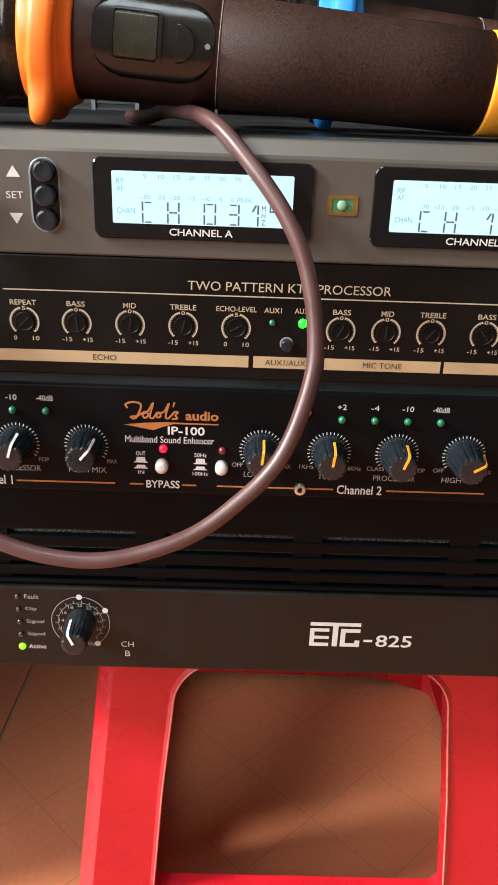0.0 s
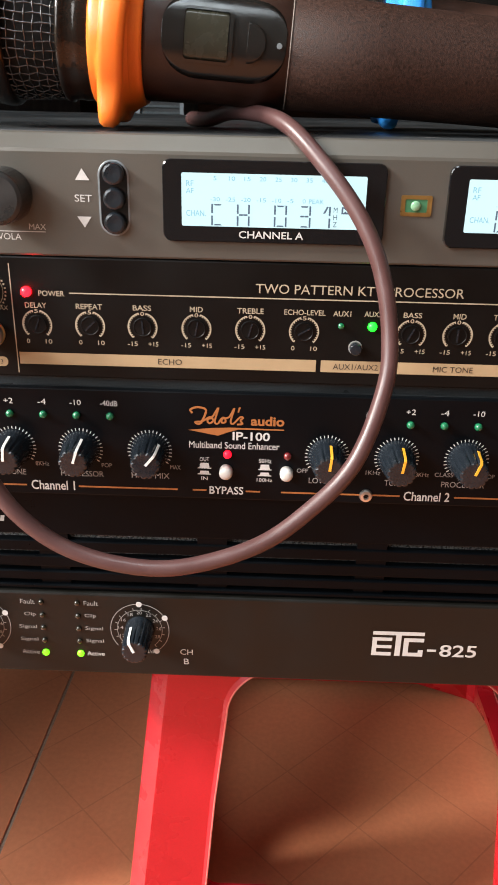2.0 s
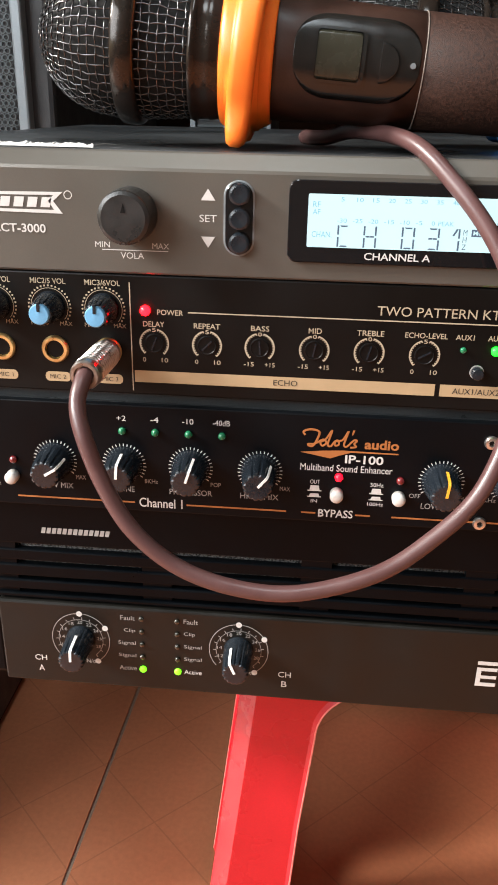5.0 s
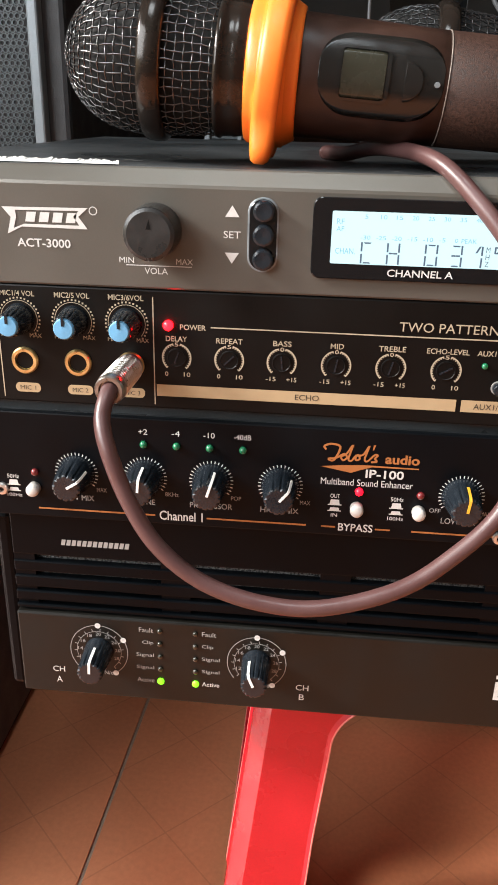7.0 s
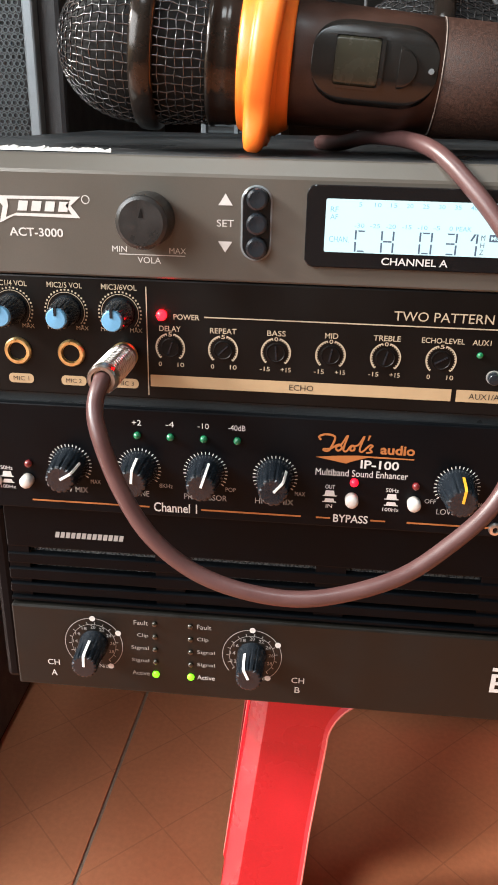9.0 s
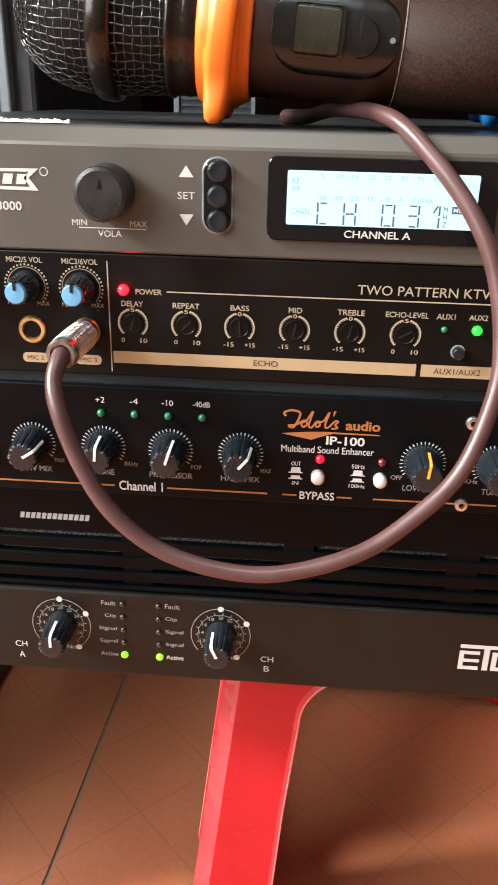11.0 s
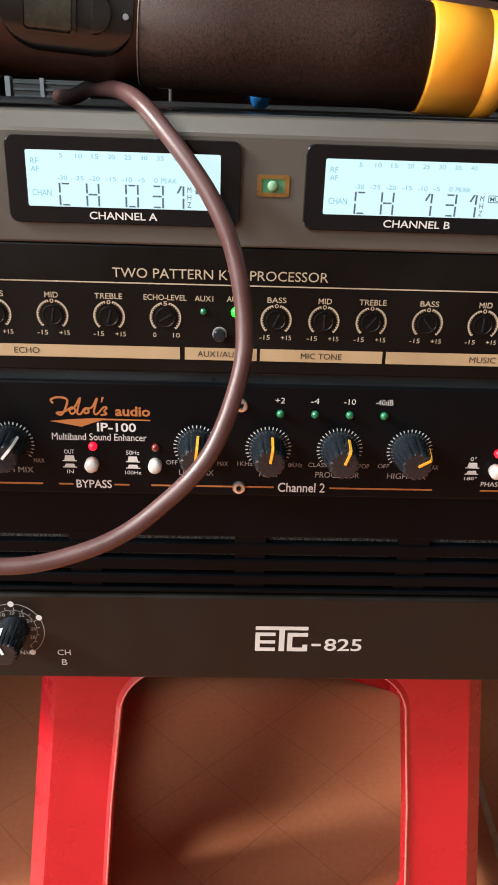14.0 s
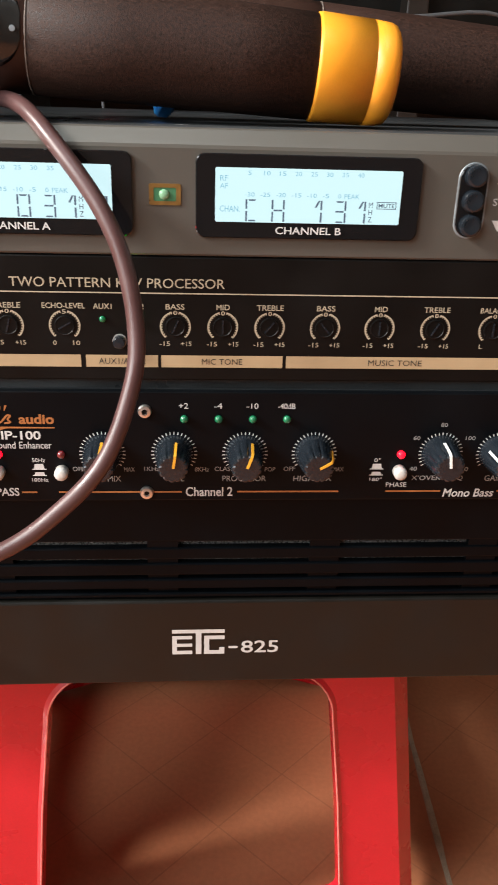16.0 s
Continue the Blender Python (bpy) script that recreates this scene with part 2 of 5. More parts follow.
def box(bm, x0, x1, y0, y1, z0, z1, bevel=0.0, seg=2):
    r = bmesh.ops.create_cube(bm, size=1, matrix=Matrix.Translation(((x0 + x1) / 2, (y0 + y1) / 2, (z0 + z1) / 2)) @ Matrix.Diagonal((x1 - x0, y1 - y0, z1 - z0, 1)))
    if bevel:
        edges = list({e for v in r["verts"] for e in v.link_edges})
        bmesh.ops.bevel(bm, geom=edges, offset=bevel, segments=seg, affect="EDGES", profile=0.5)
    return bm


def boxed(*a, **k):
    return box(bmesh.new(), *a, **k)


def sweep(bm, rings, closed=False, caps=True):
    """Skins a list of rings of points into a tube."""
    vs = [[bm.verts.new(p) for p in ring] for ring in rings]
    n = len(vs[0])
    pairs = list(zip(vs, vs[1:])) + ([(vs[-1], vs[0])] if closed else [])
    for a, b in pairs:
        for i in range(n):
            bm.faces.new((a[i], a[(i + 1) % n], b[(i + 1) % n], b[i]))
    if caps and not closed:
        bm.faces.new(vs[0])
        bm.faces.new(list(reversed(vs[-1])))
    return bm


def lathe(bm, profile, origin, axis, seg=24, up=(0, 0, 1)):
    """Turns (distance along axis, radius) pairs round an axis through origin."""
    a = Vector(axis).normalized()
    u = a.cross(Vector(up)).normalized()
    w = u.cross(a)
    o = Vector(origin)
    rings = [[o + a * d + (u * math.cos(2 * math.pi * i / seg) + w * math.sin(2 * math.pi * i / seg)) * max(r, 1e-5) for i in range(seg)] for d, r in profile]
    return sweep(bm, rings)


def spline(points, steps):
    """Catmull-Rom through the points."""
    p = [Vector(q) for q in points]
    p = [2 * p[0] - p[1]] + p + [2 * p[-1] - p[-2]]
    out = []
    for i in range(1, len(p) - 2):
        a, b, c, d = p[i - 1:i + 3]
        for k in range(steps):
            t = k / steps
            out.append(0.5 * (2 * b + (c - a) * t + (2 * a - 5 * b + 4 * c - d) * t * t + (3 * b - a - 3 * c + d) * t ** 3))
    out.append(p[-2])
    return out


def tube(bm, points, r, seg=10, closed=False):
    rings = []
    n = len(points)
    normal = None
    for i, p in enumerate(points):
        a = points[(i - 1) % n] if closed or i else points[0]
        b = points[(i + 1) % n] if closed or i < n - 1 else points[-1]
        t = (Vector(b) - Vector(a)).normalized()
        if normal is None:
            normal = t.orthogonal().normalized()
        normal = (normal - t * normal.dot(t)).normalized()
        side = t.cross(normal)
        rings.append([Vector(p) + (normal * math.cos(2 * math.pi * k / seg) + side * math.sin(2 * math.pi * k / seg)) * r for k in range(seg)])
    return sweep(bm, rings, closed)


def mm(*v):
    return [a * 0.001 for a in v]


def rounded(x0, x1, z0, z1, r, n=6):
    """Outline of a rounded rectangle, counter-clockwise, as (x, z)."""
    pts = []
    for cx, cz, a0 in ((x1 - r, z1 - r, 0), (x0 + r, z1 - r, 90), (x0 + r, z0 + r, 180), (x1 - r, z0 + r, 270)):
        for k in range(n + 1):
            a = radians(a0 + 90 * k / n)
            pts.append((cx + r * math.cos(a), cz + r * math.sin(a)))
    return pts


def slab(bm, outline, y0, y1, chamfer=0.0):
    """A plate with the outline (x, z); front at y0, back at y1, front edge eased by chamfer."""
    cx = sum(p[0] for p in outline) / len(outline)
    cz = sum(p[1] for p in outline) / len(outline)
    rings = [[(x, y1, z) for x, z in outline]]
    if chamfer:
        rings.append([(x, y0 + chamfer, z) for x, z in outline])
        w = max(abs(p[0] - cx) for p in outline)
        h = max(abs(p[1] - cz) for p in outline)
        rings.append([(cx + (x - cx) * (1 - chamfer / w), y0, cz + (z - cz) * (1 - chamfer / h)) for x, z in outline])
    else:
        rings.append([(x, y0, z) for x, z in outline])
    return sweep(bm, rings)


def flat(bm, pts, y):
    bm.faces.new([bm.verts.new((x, y, z)) for x, z in pts])
    return bm


def strip(bm, x0, x1, z0, z1, y):
    return flat(bm, [(x0, z0), (x1, z0), (x1, z1), (x0, z1)], y)


def arc(bm, cx, cz, r0, r1, a0, a1, y, n=24):
    """A flat ring piece; angles in degrees clockwise from straight up."""
    for k in range(n):
        q = [radians(a0 + (a1 - a0) * (k + j) / n) for j in (0, 1)]
        flat(bm, [(cx + r * math.sin(a), cz + r * math.cos(a)) for r, a in ((r0, q[0]), (r1, q[0]), (r1, q[1]), (r0, q[1]))], y)
    return bm


def ticks(bm, cx, cz, r0, r1, a0, a1, n, w, y):
    for k in range(n):
        a = radians(a0 + (a1 - a0) * k / (n - 1))
        s, c = math.sin(a), math.cos(a)
        flat(bm, [(cx + r * s + e * c * w / 2, cz + r * c - e * s * w / 2) for r, e in ((r0, -1), (r1, -1), (r1, 1), (r0, 1))], y)
    return bm


TEXTS = {}


def letters(s, x0, x1, z0, z1, y, material, parent, bold=0.0, lean=0.0, name="lettering"):
    """Printed writing that fills the box (millimetres) on the panel face at y."""
    key = (s, bold)
    if key not in TEXTS:
        cu = bpy.data.curves.new("text", "FONT")
        cu.body, cu.offset, cu.resolution_u = s, bold, 3
        ob = bpy.data.objects.new("text", cu)
        me = bpy.data.meshes.new_from_object(ob)
        co = np.zeros(len(me.vertices) * 3)
        me.vertices.foreach_get("co", co)
        TEXTS[key] = (co.reshape(-1, 3), [tuple(p.vertices) for p in me.polygons])
        bpy.data.objects.remove(ob)
        bpy.data.curves.remove(cu)
        bpy.data.meshes.remove(me)
    co, faces = TEXTS[key]
    lo, hi = co.min(0), co.max(0)
    u = (co[:, 0] - lo[0]) / (hi[0] - lo[0])
    v = (co[:, 1] - lo[1]) / (hi[1] - lo[1])
    x0, x1, z0, z1 = mm(x0, x1, z0, z1)
    w, h = x1 - x0, z1 - z0
    xs, zs = (u - 0.5) * w + (v - 0.5) * h * lean, (v - 0.5) * h
    me = bpy.data.meshes.new(name)
    me.from_pydata([(float(a), 0.0, float(b)) for a, b in zip(xs, zs)], [], faces)
    me.materials.append(material)
    return put_mesh(name, me, ((x0 + x1) / 2, y, (z0 + z1) / 2), parent)


def knob_mesh(r0, r1, length, flutes, ease=0.0008, skirt=0.0):
    """A fluted control knob that points along -y from the panel; its base is at the origin."""
    bm = bmesh.new()
    seg = flutes * 4 if flutes else 40
    prof = []
    if skirt:
        prof += [(0.0, skirt), (0.0016, skirt), (0.0020, skirt * 0.96)]
    prof += [(0.0021 if skirt else 0.0, r0)]
    prof += [(length * f, r0 + (r1 - r0) * f) for f in (0.3, 0.6, 0.9)]
    prof += [(length - ease * 0.4, r1 - ease * 0.15), (length, r1 - ease)]
    rings = []
    for d, r in prof:
        ring = []
        for i in range(seg):
            a = 2 * math.pi * i / seg
            dent = 0.13 * r * max(0.0, d / length - 0.15) if flutes and i % 4 == 0 else 0
            ring.append(((r - dent) * math.cos(a), -d, (r - dent) * math.sin(a)))
        rings.append(ring)
    sweep(bm, rings)
    return bm


def dome(bm, cx, y, cz, r, h, seg=14):
    """A small rounded lens standing off the panel at y."""
    prof = [(0, r), (h * 0.45, r), (h * 0.75, r * 0.8), (h * 0.93, r * 0.45), (h, r * 0.1)]
    return lathe(bm, prof, (cx, y, cz), (0, -1, 0), seg)


def led(x, z, y, material, parent, r=1.35, h=1.8, label=""):
    x, z, r, h = mm(x, z, r, h)
    return part("indicator_light", dome(bmesh.new(), x, y, z, r, h), material, parent, label, smooth=True)


def screw(x, z, y, parent, r=2.6):
    x, z, r = mm(x, z, r)
    s = part("screw", lathe(bmesh.new(), [(0, r), (0.0008, r), (0.0016, r * 0.86), (0.0018, r * 0.45), (0.0007, r * 0.42)], (x, y, z), (0, -1, 0), 20), M_STEEL, parent, "nickel-plated hex screw", smooth=False)
    part("socket", lathe(bmesh.new(), [(0, r * 0.40), (0.0001, r * 0.38)], (x, y - 0.0009, z), (0, -1, 0), 6), M_TRIM, s)
    return s


def settle(un, y, z_from, z_to, stretch=1.0):
    """Moves a finished unit onto its place in the stack: y by that much, the height z_from to z_to."""
    o = ORIGIN[un.name]
    un.location = (o.x + 0.0007, o.y + y, z_to - stretch * (z_from - o.z))
    un.scale = (1, 1, stretch)
    return un


# ---- the room ----
def plain(name, bm, material, kind="structure", label=""):
    return tagged(part(name, bm, material, None, label), kind=kind)


RX0, RX1, RY0, RY1, RZ = -1.02, 1.6, -1.1, 1.5, 2.6
plain("floor", boxed(RX0, RX1, RY0, RY1, -0.12, -0.0016), M_GROUT, label="cement bed under orange-brown floor tiles")
# unseen ceiling, with a hole added for the overhead lamp
bm = bmesh.new()
for x0, x1, y0, y1 in ((RX0, -0.64, RY0, RY1), (0.24, RX1, RY0, RY1), (-0.64, 0.24, RY0, -0.80), (-0.64, 0.24, -0.10, RY1)):
    box(bm, x0, x1, y0, y1, RZ, RZ + 0.1)
plain("ceiling", bm, M_CEIL, label="plain white ceiling, unseen, cut open for the overhead lamp")
plain("wall_back", boxed(RX0, RX1, RY1, RY1 + 0.12, -0.12, RZ + 0.1), M_WALL, label="plain dim beige painted wall")
plain("wall_right", boxed(RX1, RX1 + 0.12, RY0, RY1, -0.12, RZ + 0.1), M_WALL, label="plain dim beige painted wall")
# unseen wall; the edges of its opening are placed to trim the sun
bm = bmesh.new()
for y0, y1, z0, z1 in ((RY0, -0.95, -0.12, RZ + 0.1), (0.20, RY1, -0.12, RZ + 0.1), (-0.95, 0.20, -0.12, 0.0), (-0.95, 0.20, 1.50, RZ + 0.1)):
    box(bm, RX0 - 0.12, RX0, y0, y1, z0, z1)
plain("wall_left", bm, M_WALL, label="dim beige painted wall, unseen, its opening cut to shape the sun")
plain("wall_front", boxed(RX0, RX1, RY0 - 0.12, RY0, -0.12, RZ + 0.1), M_WALL, label="plain dim beige painted wall")


# ---- red stool ----
STOOL_ARCH, STOOL_BAR = 0.2065, 0.0500


def stool():
    cx, cy, top = 0.0428, 0.4265, 0.2310
    st = thing("plastic_stool", (cx, cy, 0), "low glossy red plastic stool carrying the stacked amplifiers", "stool")

    def hx(z):
        return 0.1342 - 0.0242 * z / top

    def hy(z):
        return 0.1205 - 0.0230 * z / top

    chamfer = 0.0088
    for turn in range(4):
        rot = Matrix.Rotation(turn * math.pi / 2, 4, "Z")
        wide, deep = (hx, hy) if turn % 2 == 0 else (hy, hx)
        share = 0.0755 / 0.1163 if turn % 2 == 0 else 0.62

        def place(u, z, inset):
            return Vector((cx, cy, 0)) + rot @ Vector((u, -(deep(z) - inset), z))

        zt, zb, r, q = STOOL_ARCH - 0.013 * (turn % 2), STOOL_BAR, 0.029, 0.006

        def edge(z):
            return wide(z) * share

        hole = [(edge(zt) - r + r * math.cos(radians(7.5 * k)), zt - r + r * math.sin(radians(7.5 * k))) for k in range(13)]
        left = [(-u, z) for u, z in reversed(hole)]
        low = [(-(edge(zb) - q + q * math.cos(radians(a))), zb + q - q * math.sin(radians(a))) for a in (0, 30, 60, 90)]
        ring = hole + left + [(-edge(0.12), 0.12)] + low + [(-u, z) for u, z in reversed(low)] + [(edge(0.12), 0.12)]
        outer = []
        for u, z in ring:
            if z > zt - 0.0315 and abs(u) < edge(zt) - r + 0.001:
                outer.append((u, top - 0.004))
            elif z < 0.066 and abs(u) < edge(zb) - 0.0015:
                outer.append((u, 0.016))
            else:
                zz = top - 0.004 if z > zt - 0.0115 else (0.0 if z < 0.058 else z)
                outer.append((math.copysign(wide(zz) - chamfer, u), zz))
        bm = bmesh.new()
        grown = [place(u * 1.035, z + (0.0025 if z > 0.1 else -0.0025), 0.0) for u, z in ring]
        rim = [place(u * 1.012, z + (0.001 if z > 0.1 else -0.001), -0.0012) for u, z in ring]
        sweep(bm, [[place(u, z, 0.0) for u, z in outer], grown, rim, [place(u, z, 0.0) for u, z in ring], [place(u, z, 0.012) for u, z in ring], [place(u, z, 0.0035) for u, z in outer]], closed=True)
        sp = part("side_panel", bm, M_RED_PLASTIC, st)
        # worn lip, in a pale pink that also carries the rim's highlight
        lip = [place(u * 1.006, z + (0.0006 if z > 0.1 else -0.0006), -0.0010) for u, z in ring]
        part("moulding_lip", tube(bmesh.new(), lip, 0.00055, 6, closed=True), M_RED_LIP, sp, "thin worn moulding edge, drawn pale for its highlight")
        bm = bmesh.new()
        rings = []
        for z in (0.0, 0.06, 0.12, 0.18, top - 0.004):
            h, d = wide(z), deep(z)
            rings.append([Vector((cx, cy, 0)) + rot @ Vector((a, b, z)) for a, b in ((h - chamfer, -d), (h - 0.0006, -(d - chamfer + 0.0006)), (h, -(d - chamfer)), (h - 0.0035, -(d - chamfer)), (h - chamfer, -(d - 0.0035)))])
        sweep(bm, rings)
        part("corner_post", bm, M_RED_PLASTIC, st)
    part("seat", boxed(cx - hx(top), cx + hx(top), cy - hy(top), cy + hy(top), top - 0.006, top, bevel=0.002), M_RED_PLASTIC, st)
    return st

stool()


# ---- power amplifier ----
AX0, AX1, AZ0, AZ1 = -0.1750, 0.3076, 0.2288, 0.3160


def amplifier():
    amp = thing("power_amplifier", ((AX0 + AX1) / 2, 0.45, 0.2258), "black two-unit power amplifier with vent slots, on the red stool", "amplifier")
    yf, yu = 0.3000, 0.3028
    part("case", boxed(AX0 + 0.026, AX1 - 0.026, 0.312, 0.62, AZ0 + 0.001, AZ1 - 0.0005, bevel=0.001), M_BLACK_TOP, amp)
    for fx in (AX0 + 0.115, AX1 - 0.165):
        for fy in (0.37, 0.54):
            part("foot", boxed(fx - 0.012, fx + 0.012, fy - 0.012, fy + 0.012, 0.2258, AZ0 + 0.002), M_KNOB, amp)
    face = part("faceplate", boxed(AX0, AX1, yf, 0.309, AZ0, 0.2697, bevel=0.0009), M_AMP, amp, "brown-black powder-coated faceplate")
    for a, b in ((AX0 - 0.0075, AX0 - 0.0004), (AX1 + 0.0004, AX1 + 0.0075)):
        part("end_cheek", boxed(a, b, 0.3045, 0.335, AZ0 - 0.0010, AZ1 - 0.0020, bevel=0.0022), M_AMP_TOP, amp, "rounded black plastic end cheek")
    # ribbed grille above the faceplate: bars with slots left open between them
    g = part("grille", boxed(AX0 + 0.001, AX1 - 0.001, yu + 0.0032, 0.3105, 0.2690, AZ1 - 0.001), M_MESHDARK, amp, "dark wire cloth behind the slots")
    rows = ((0.2960, 0.2932), (0.2882, 0.2861), (0.2809, 0.2790), (0.2746, 0.2726))
    edges = [AZ1 - 0.0005] + [z for row in rows for z in row] + [0.2706]
    for k in range(0, len(edges), 2):
        ys = yu - 0.0003 * (k // 2)
        part("bar", boxed(AX0, AX1, ys, ys + 0.006, edges[k + 1], edges[k], bevel=0.0006), M_AMP_TOP, amp)
    starts = [-0.0305 + 0.0675 * k for k in range(-2, 6)]
    ends = [AX0] + [s + 0.0545 for s in starts]
    for k, (zt, zb) in enumerate(rows):
        for a, b in zip(ends, starts + [AX1]):
            b = min(b, AX1)
            if b - a > 0.001:
                part("web", boxed(a + 0.0002, b - 0.0002, yu + 0.0004, yu + 0.0058, zb - 0.0002, zt + 0.0002), M_AMP_TOP, amp)
    y = yf - 0.0002
    for kx in (-138.8, -68.6):
        bm = bmesh.new()
        cx, cz = mm(kx, 252.6)
        arc(bm, cx, cz, 0.01275, 0.01305, -130, 140, y, 48)
        part("dial_ring", bm, M_PALE, amp)
        bm = bmesh.new()
        arc(bm, cx, cz, 0.0098, 0.0100, -130, 140, y, 40)
        ticks(bm, cx, cz, 0.0100, 0.0112, -130, 140, 15, 0.0003, y)
        part("dial_scale", bm, M_PALE, amp)
        for a in (0, 60, 146):
            s, c = math.sin(radians(a)), math.cos(radians(a))
            part("dial_dot", lathe(bmesh.new(), [(0, 0.0013), (0.0001, 0.0013)], (cx + 0.0129 * s, y - 0.0001, cz + 0.0129 * c), (0, -1, 0), 14), M_WHITE, amp)
        for n, a in zip((12, 14, 16, 18, 20, 22, 24, 26, 28), range(-112, 130, 28)):
            s, c = math.sin(radians(a)), math.cos(radians(a))
            px, pz = kx + 8.4 * s, 252.6 + 8.6 * c
            letters(str(n), px - 1.1, px + 1.1, pz - 0.8, pz + 0.8, y, M_PALE, amp)
        letters("-N/dB", kx + 1.0, kx + 7.5, 240.6, 242.6, y, M_PALE, amp)
        kn = part("knob", knob_body((cx, yf, cz), 0.0066, 0.0055, 0.0160, 16), M_KNOB, amp, "black fluted knob with a white line")
        pointer(kn, (cx, yf, cz), 2 if kx < -100 else -24, 0.0066, 0.0055, 0.0160, M_PTR_W, 0.0011)
    letters("CH", -160.6, -155.2, 240.2, 243.0, y, M_WHITE, amp)
    letters("A", -159.3, -156.7, 234.6, 237.6, y, M_WHITE, amp)
    letters("CH", -50.9, -45.3, 240.4, 243.2, y, M_WHITE, amp)
    letters("B", -49.3, -47.0, 235.4, 238.3, y, M_WHITE, amp)
    names = ("Fault", "Clip", "Signal", "Signal", "Active")
    for k, s in enumerate(names):
        z = 265.0 - 6.42 * k
        w = (6.3, 5.0, 7.8, 7.8, 7.8)[k]
        for lx, sgn in ((-111.3, -1), (-95.6, 1)):
            led(lx, z, yf, M_LIME_LIT if k == 4 else M_DARK_LED, amp, r=1.6 if k == 4 else 1.25, h=1.3, label="lit green light" if k == 4 else "")
            tx = lx + sgn * 2.9
            letters(s, min(tx, tx + sgn * w), max(tx, tx + sgn * w), z - 1.0, z + 1.25, y, M_PALE if k < 4 or sgn < 0 else M_WHITE, amp)
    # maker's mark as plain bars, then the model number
    ox, oz = 34.0, 243.6
    for x0, x1, z0, z1 in ((0, 22.6, 10.6, 12.4), (0, 8.6, 7.6, 9.3), (0, 2.0, 0, 7.6), (2.0, 8.6, 3.8, 5.4), (2.0, 8.6, 0, 1.8), (10.2, 12.6, 0, 10.6), (13.8, 22.6, 7.4, 9.3), (13.8, 16.0, 0, 7.4), (16.0, 22.6, 0, 1.9), (20.4, 22.6, 1.9, 3.4)):
        part("emblem_bar", strip(bmesh.new(), *mm(ox + x0, ox + x1, oz + z0, oz + z1), y), M_WHITE, amp, "white printed emblem bar")
    letters("-", 58.4, 62.4, 246.3, 247.5, y, M_WHITE, amp)
    letters("825", 63.9, 80.2, 243.9, 250.1, y, M_WHITE, amp, bold=0.012)
    for k in range(13):
        x = -153.4 + 2.28 * k
        part("nameplate_bar", flat(bmesh.new(), [(v * 0.001, q * 0.001) for v, q in ((x, 301.6), (x + 1.7, 301.6), (x + 2.3, 304.2), (x + 0.6, 304.2))], yu - 0.0003), M_PALE, amp)
    return amp


def knob_body(at, r0, r1, length, flutes, skirt=0.0, ease=0.0008):
    bm = knob_mesh(r0, r1, length, flutes, ease, skirt)
    bmesh.ops.translate(bm, verts=bm.verts, vec=Vector(at))
    return bm


def pointer(parent, at, angle, r0, r1, length, material, w):
    """A painted line that runs up a knob's flank and over its front to the middle."""
    x, y, z = at
    s, c = math.sin(radians(angle)), math.cos(radians(angle))
    pts = [(length * 0.40, r0 + (r1 - r0) * 0.4 + 0.0002), (length * 0.9, r1 + 0.0004), (length, r1 - 0.0004), (length + 0.0001, r1 * 0.05)]
    bm = bmesh.new()
    rows = []
    for d, r in pts:
        rows.append([bm.verts.new((x + r * s + e * c * w / 2, y - d - 0.0002, z + r * c - e * s * w / 2)) for e in (-1, 1)])
    for a, b in zip(rows, rows[1:]):
        bm.faces.new((a[0], a[1], b[1], b[0]))
    top = bmesh.ops.extrude_face_region(bm, geom=bm.faces[:])
    for v in [v for v in top["geom"] if isinstance(v, bmesh.types.BMVert)]:
        v.co.y -= 0.0003
        v.co.x += 0.0002 * s
        v.co.z += 0.0002 * c
    return part("pointer_line", bm, material, parent, "painted pointer line")


settle(amplifier(), -0.0135, 0.2500, 0.2566, 1.05)


# ---- sound enhancer ----
IX0, IX1 = -0.2075, 0.2745


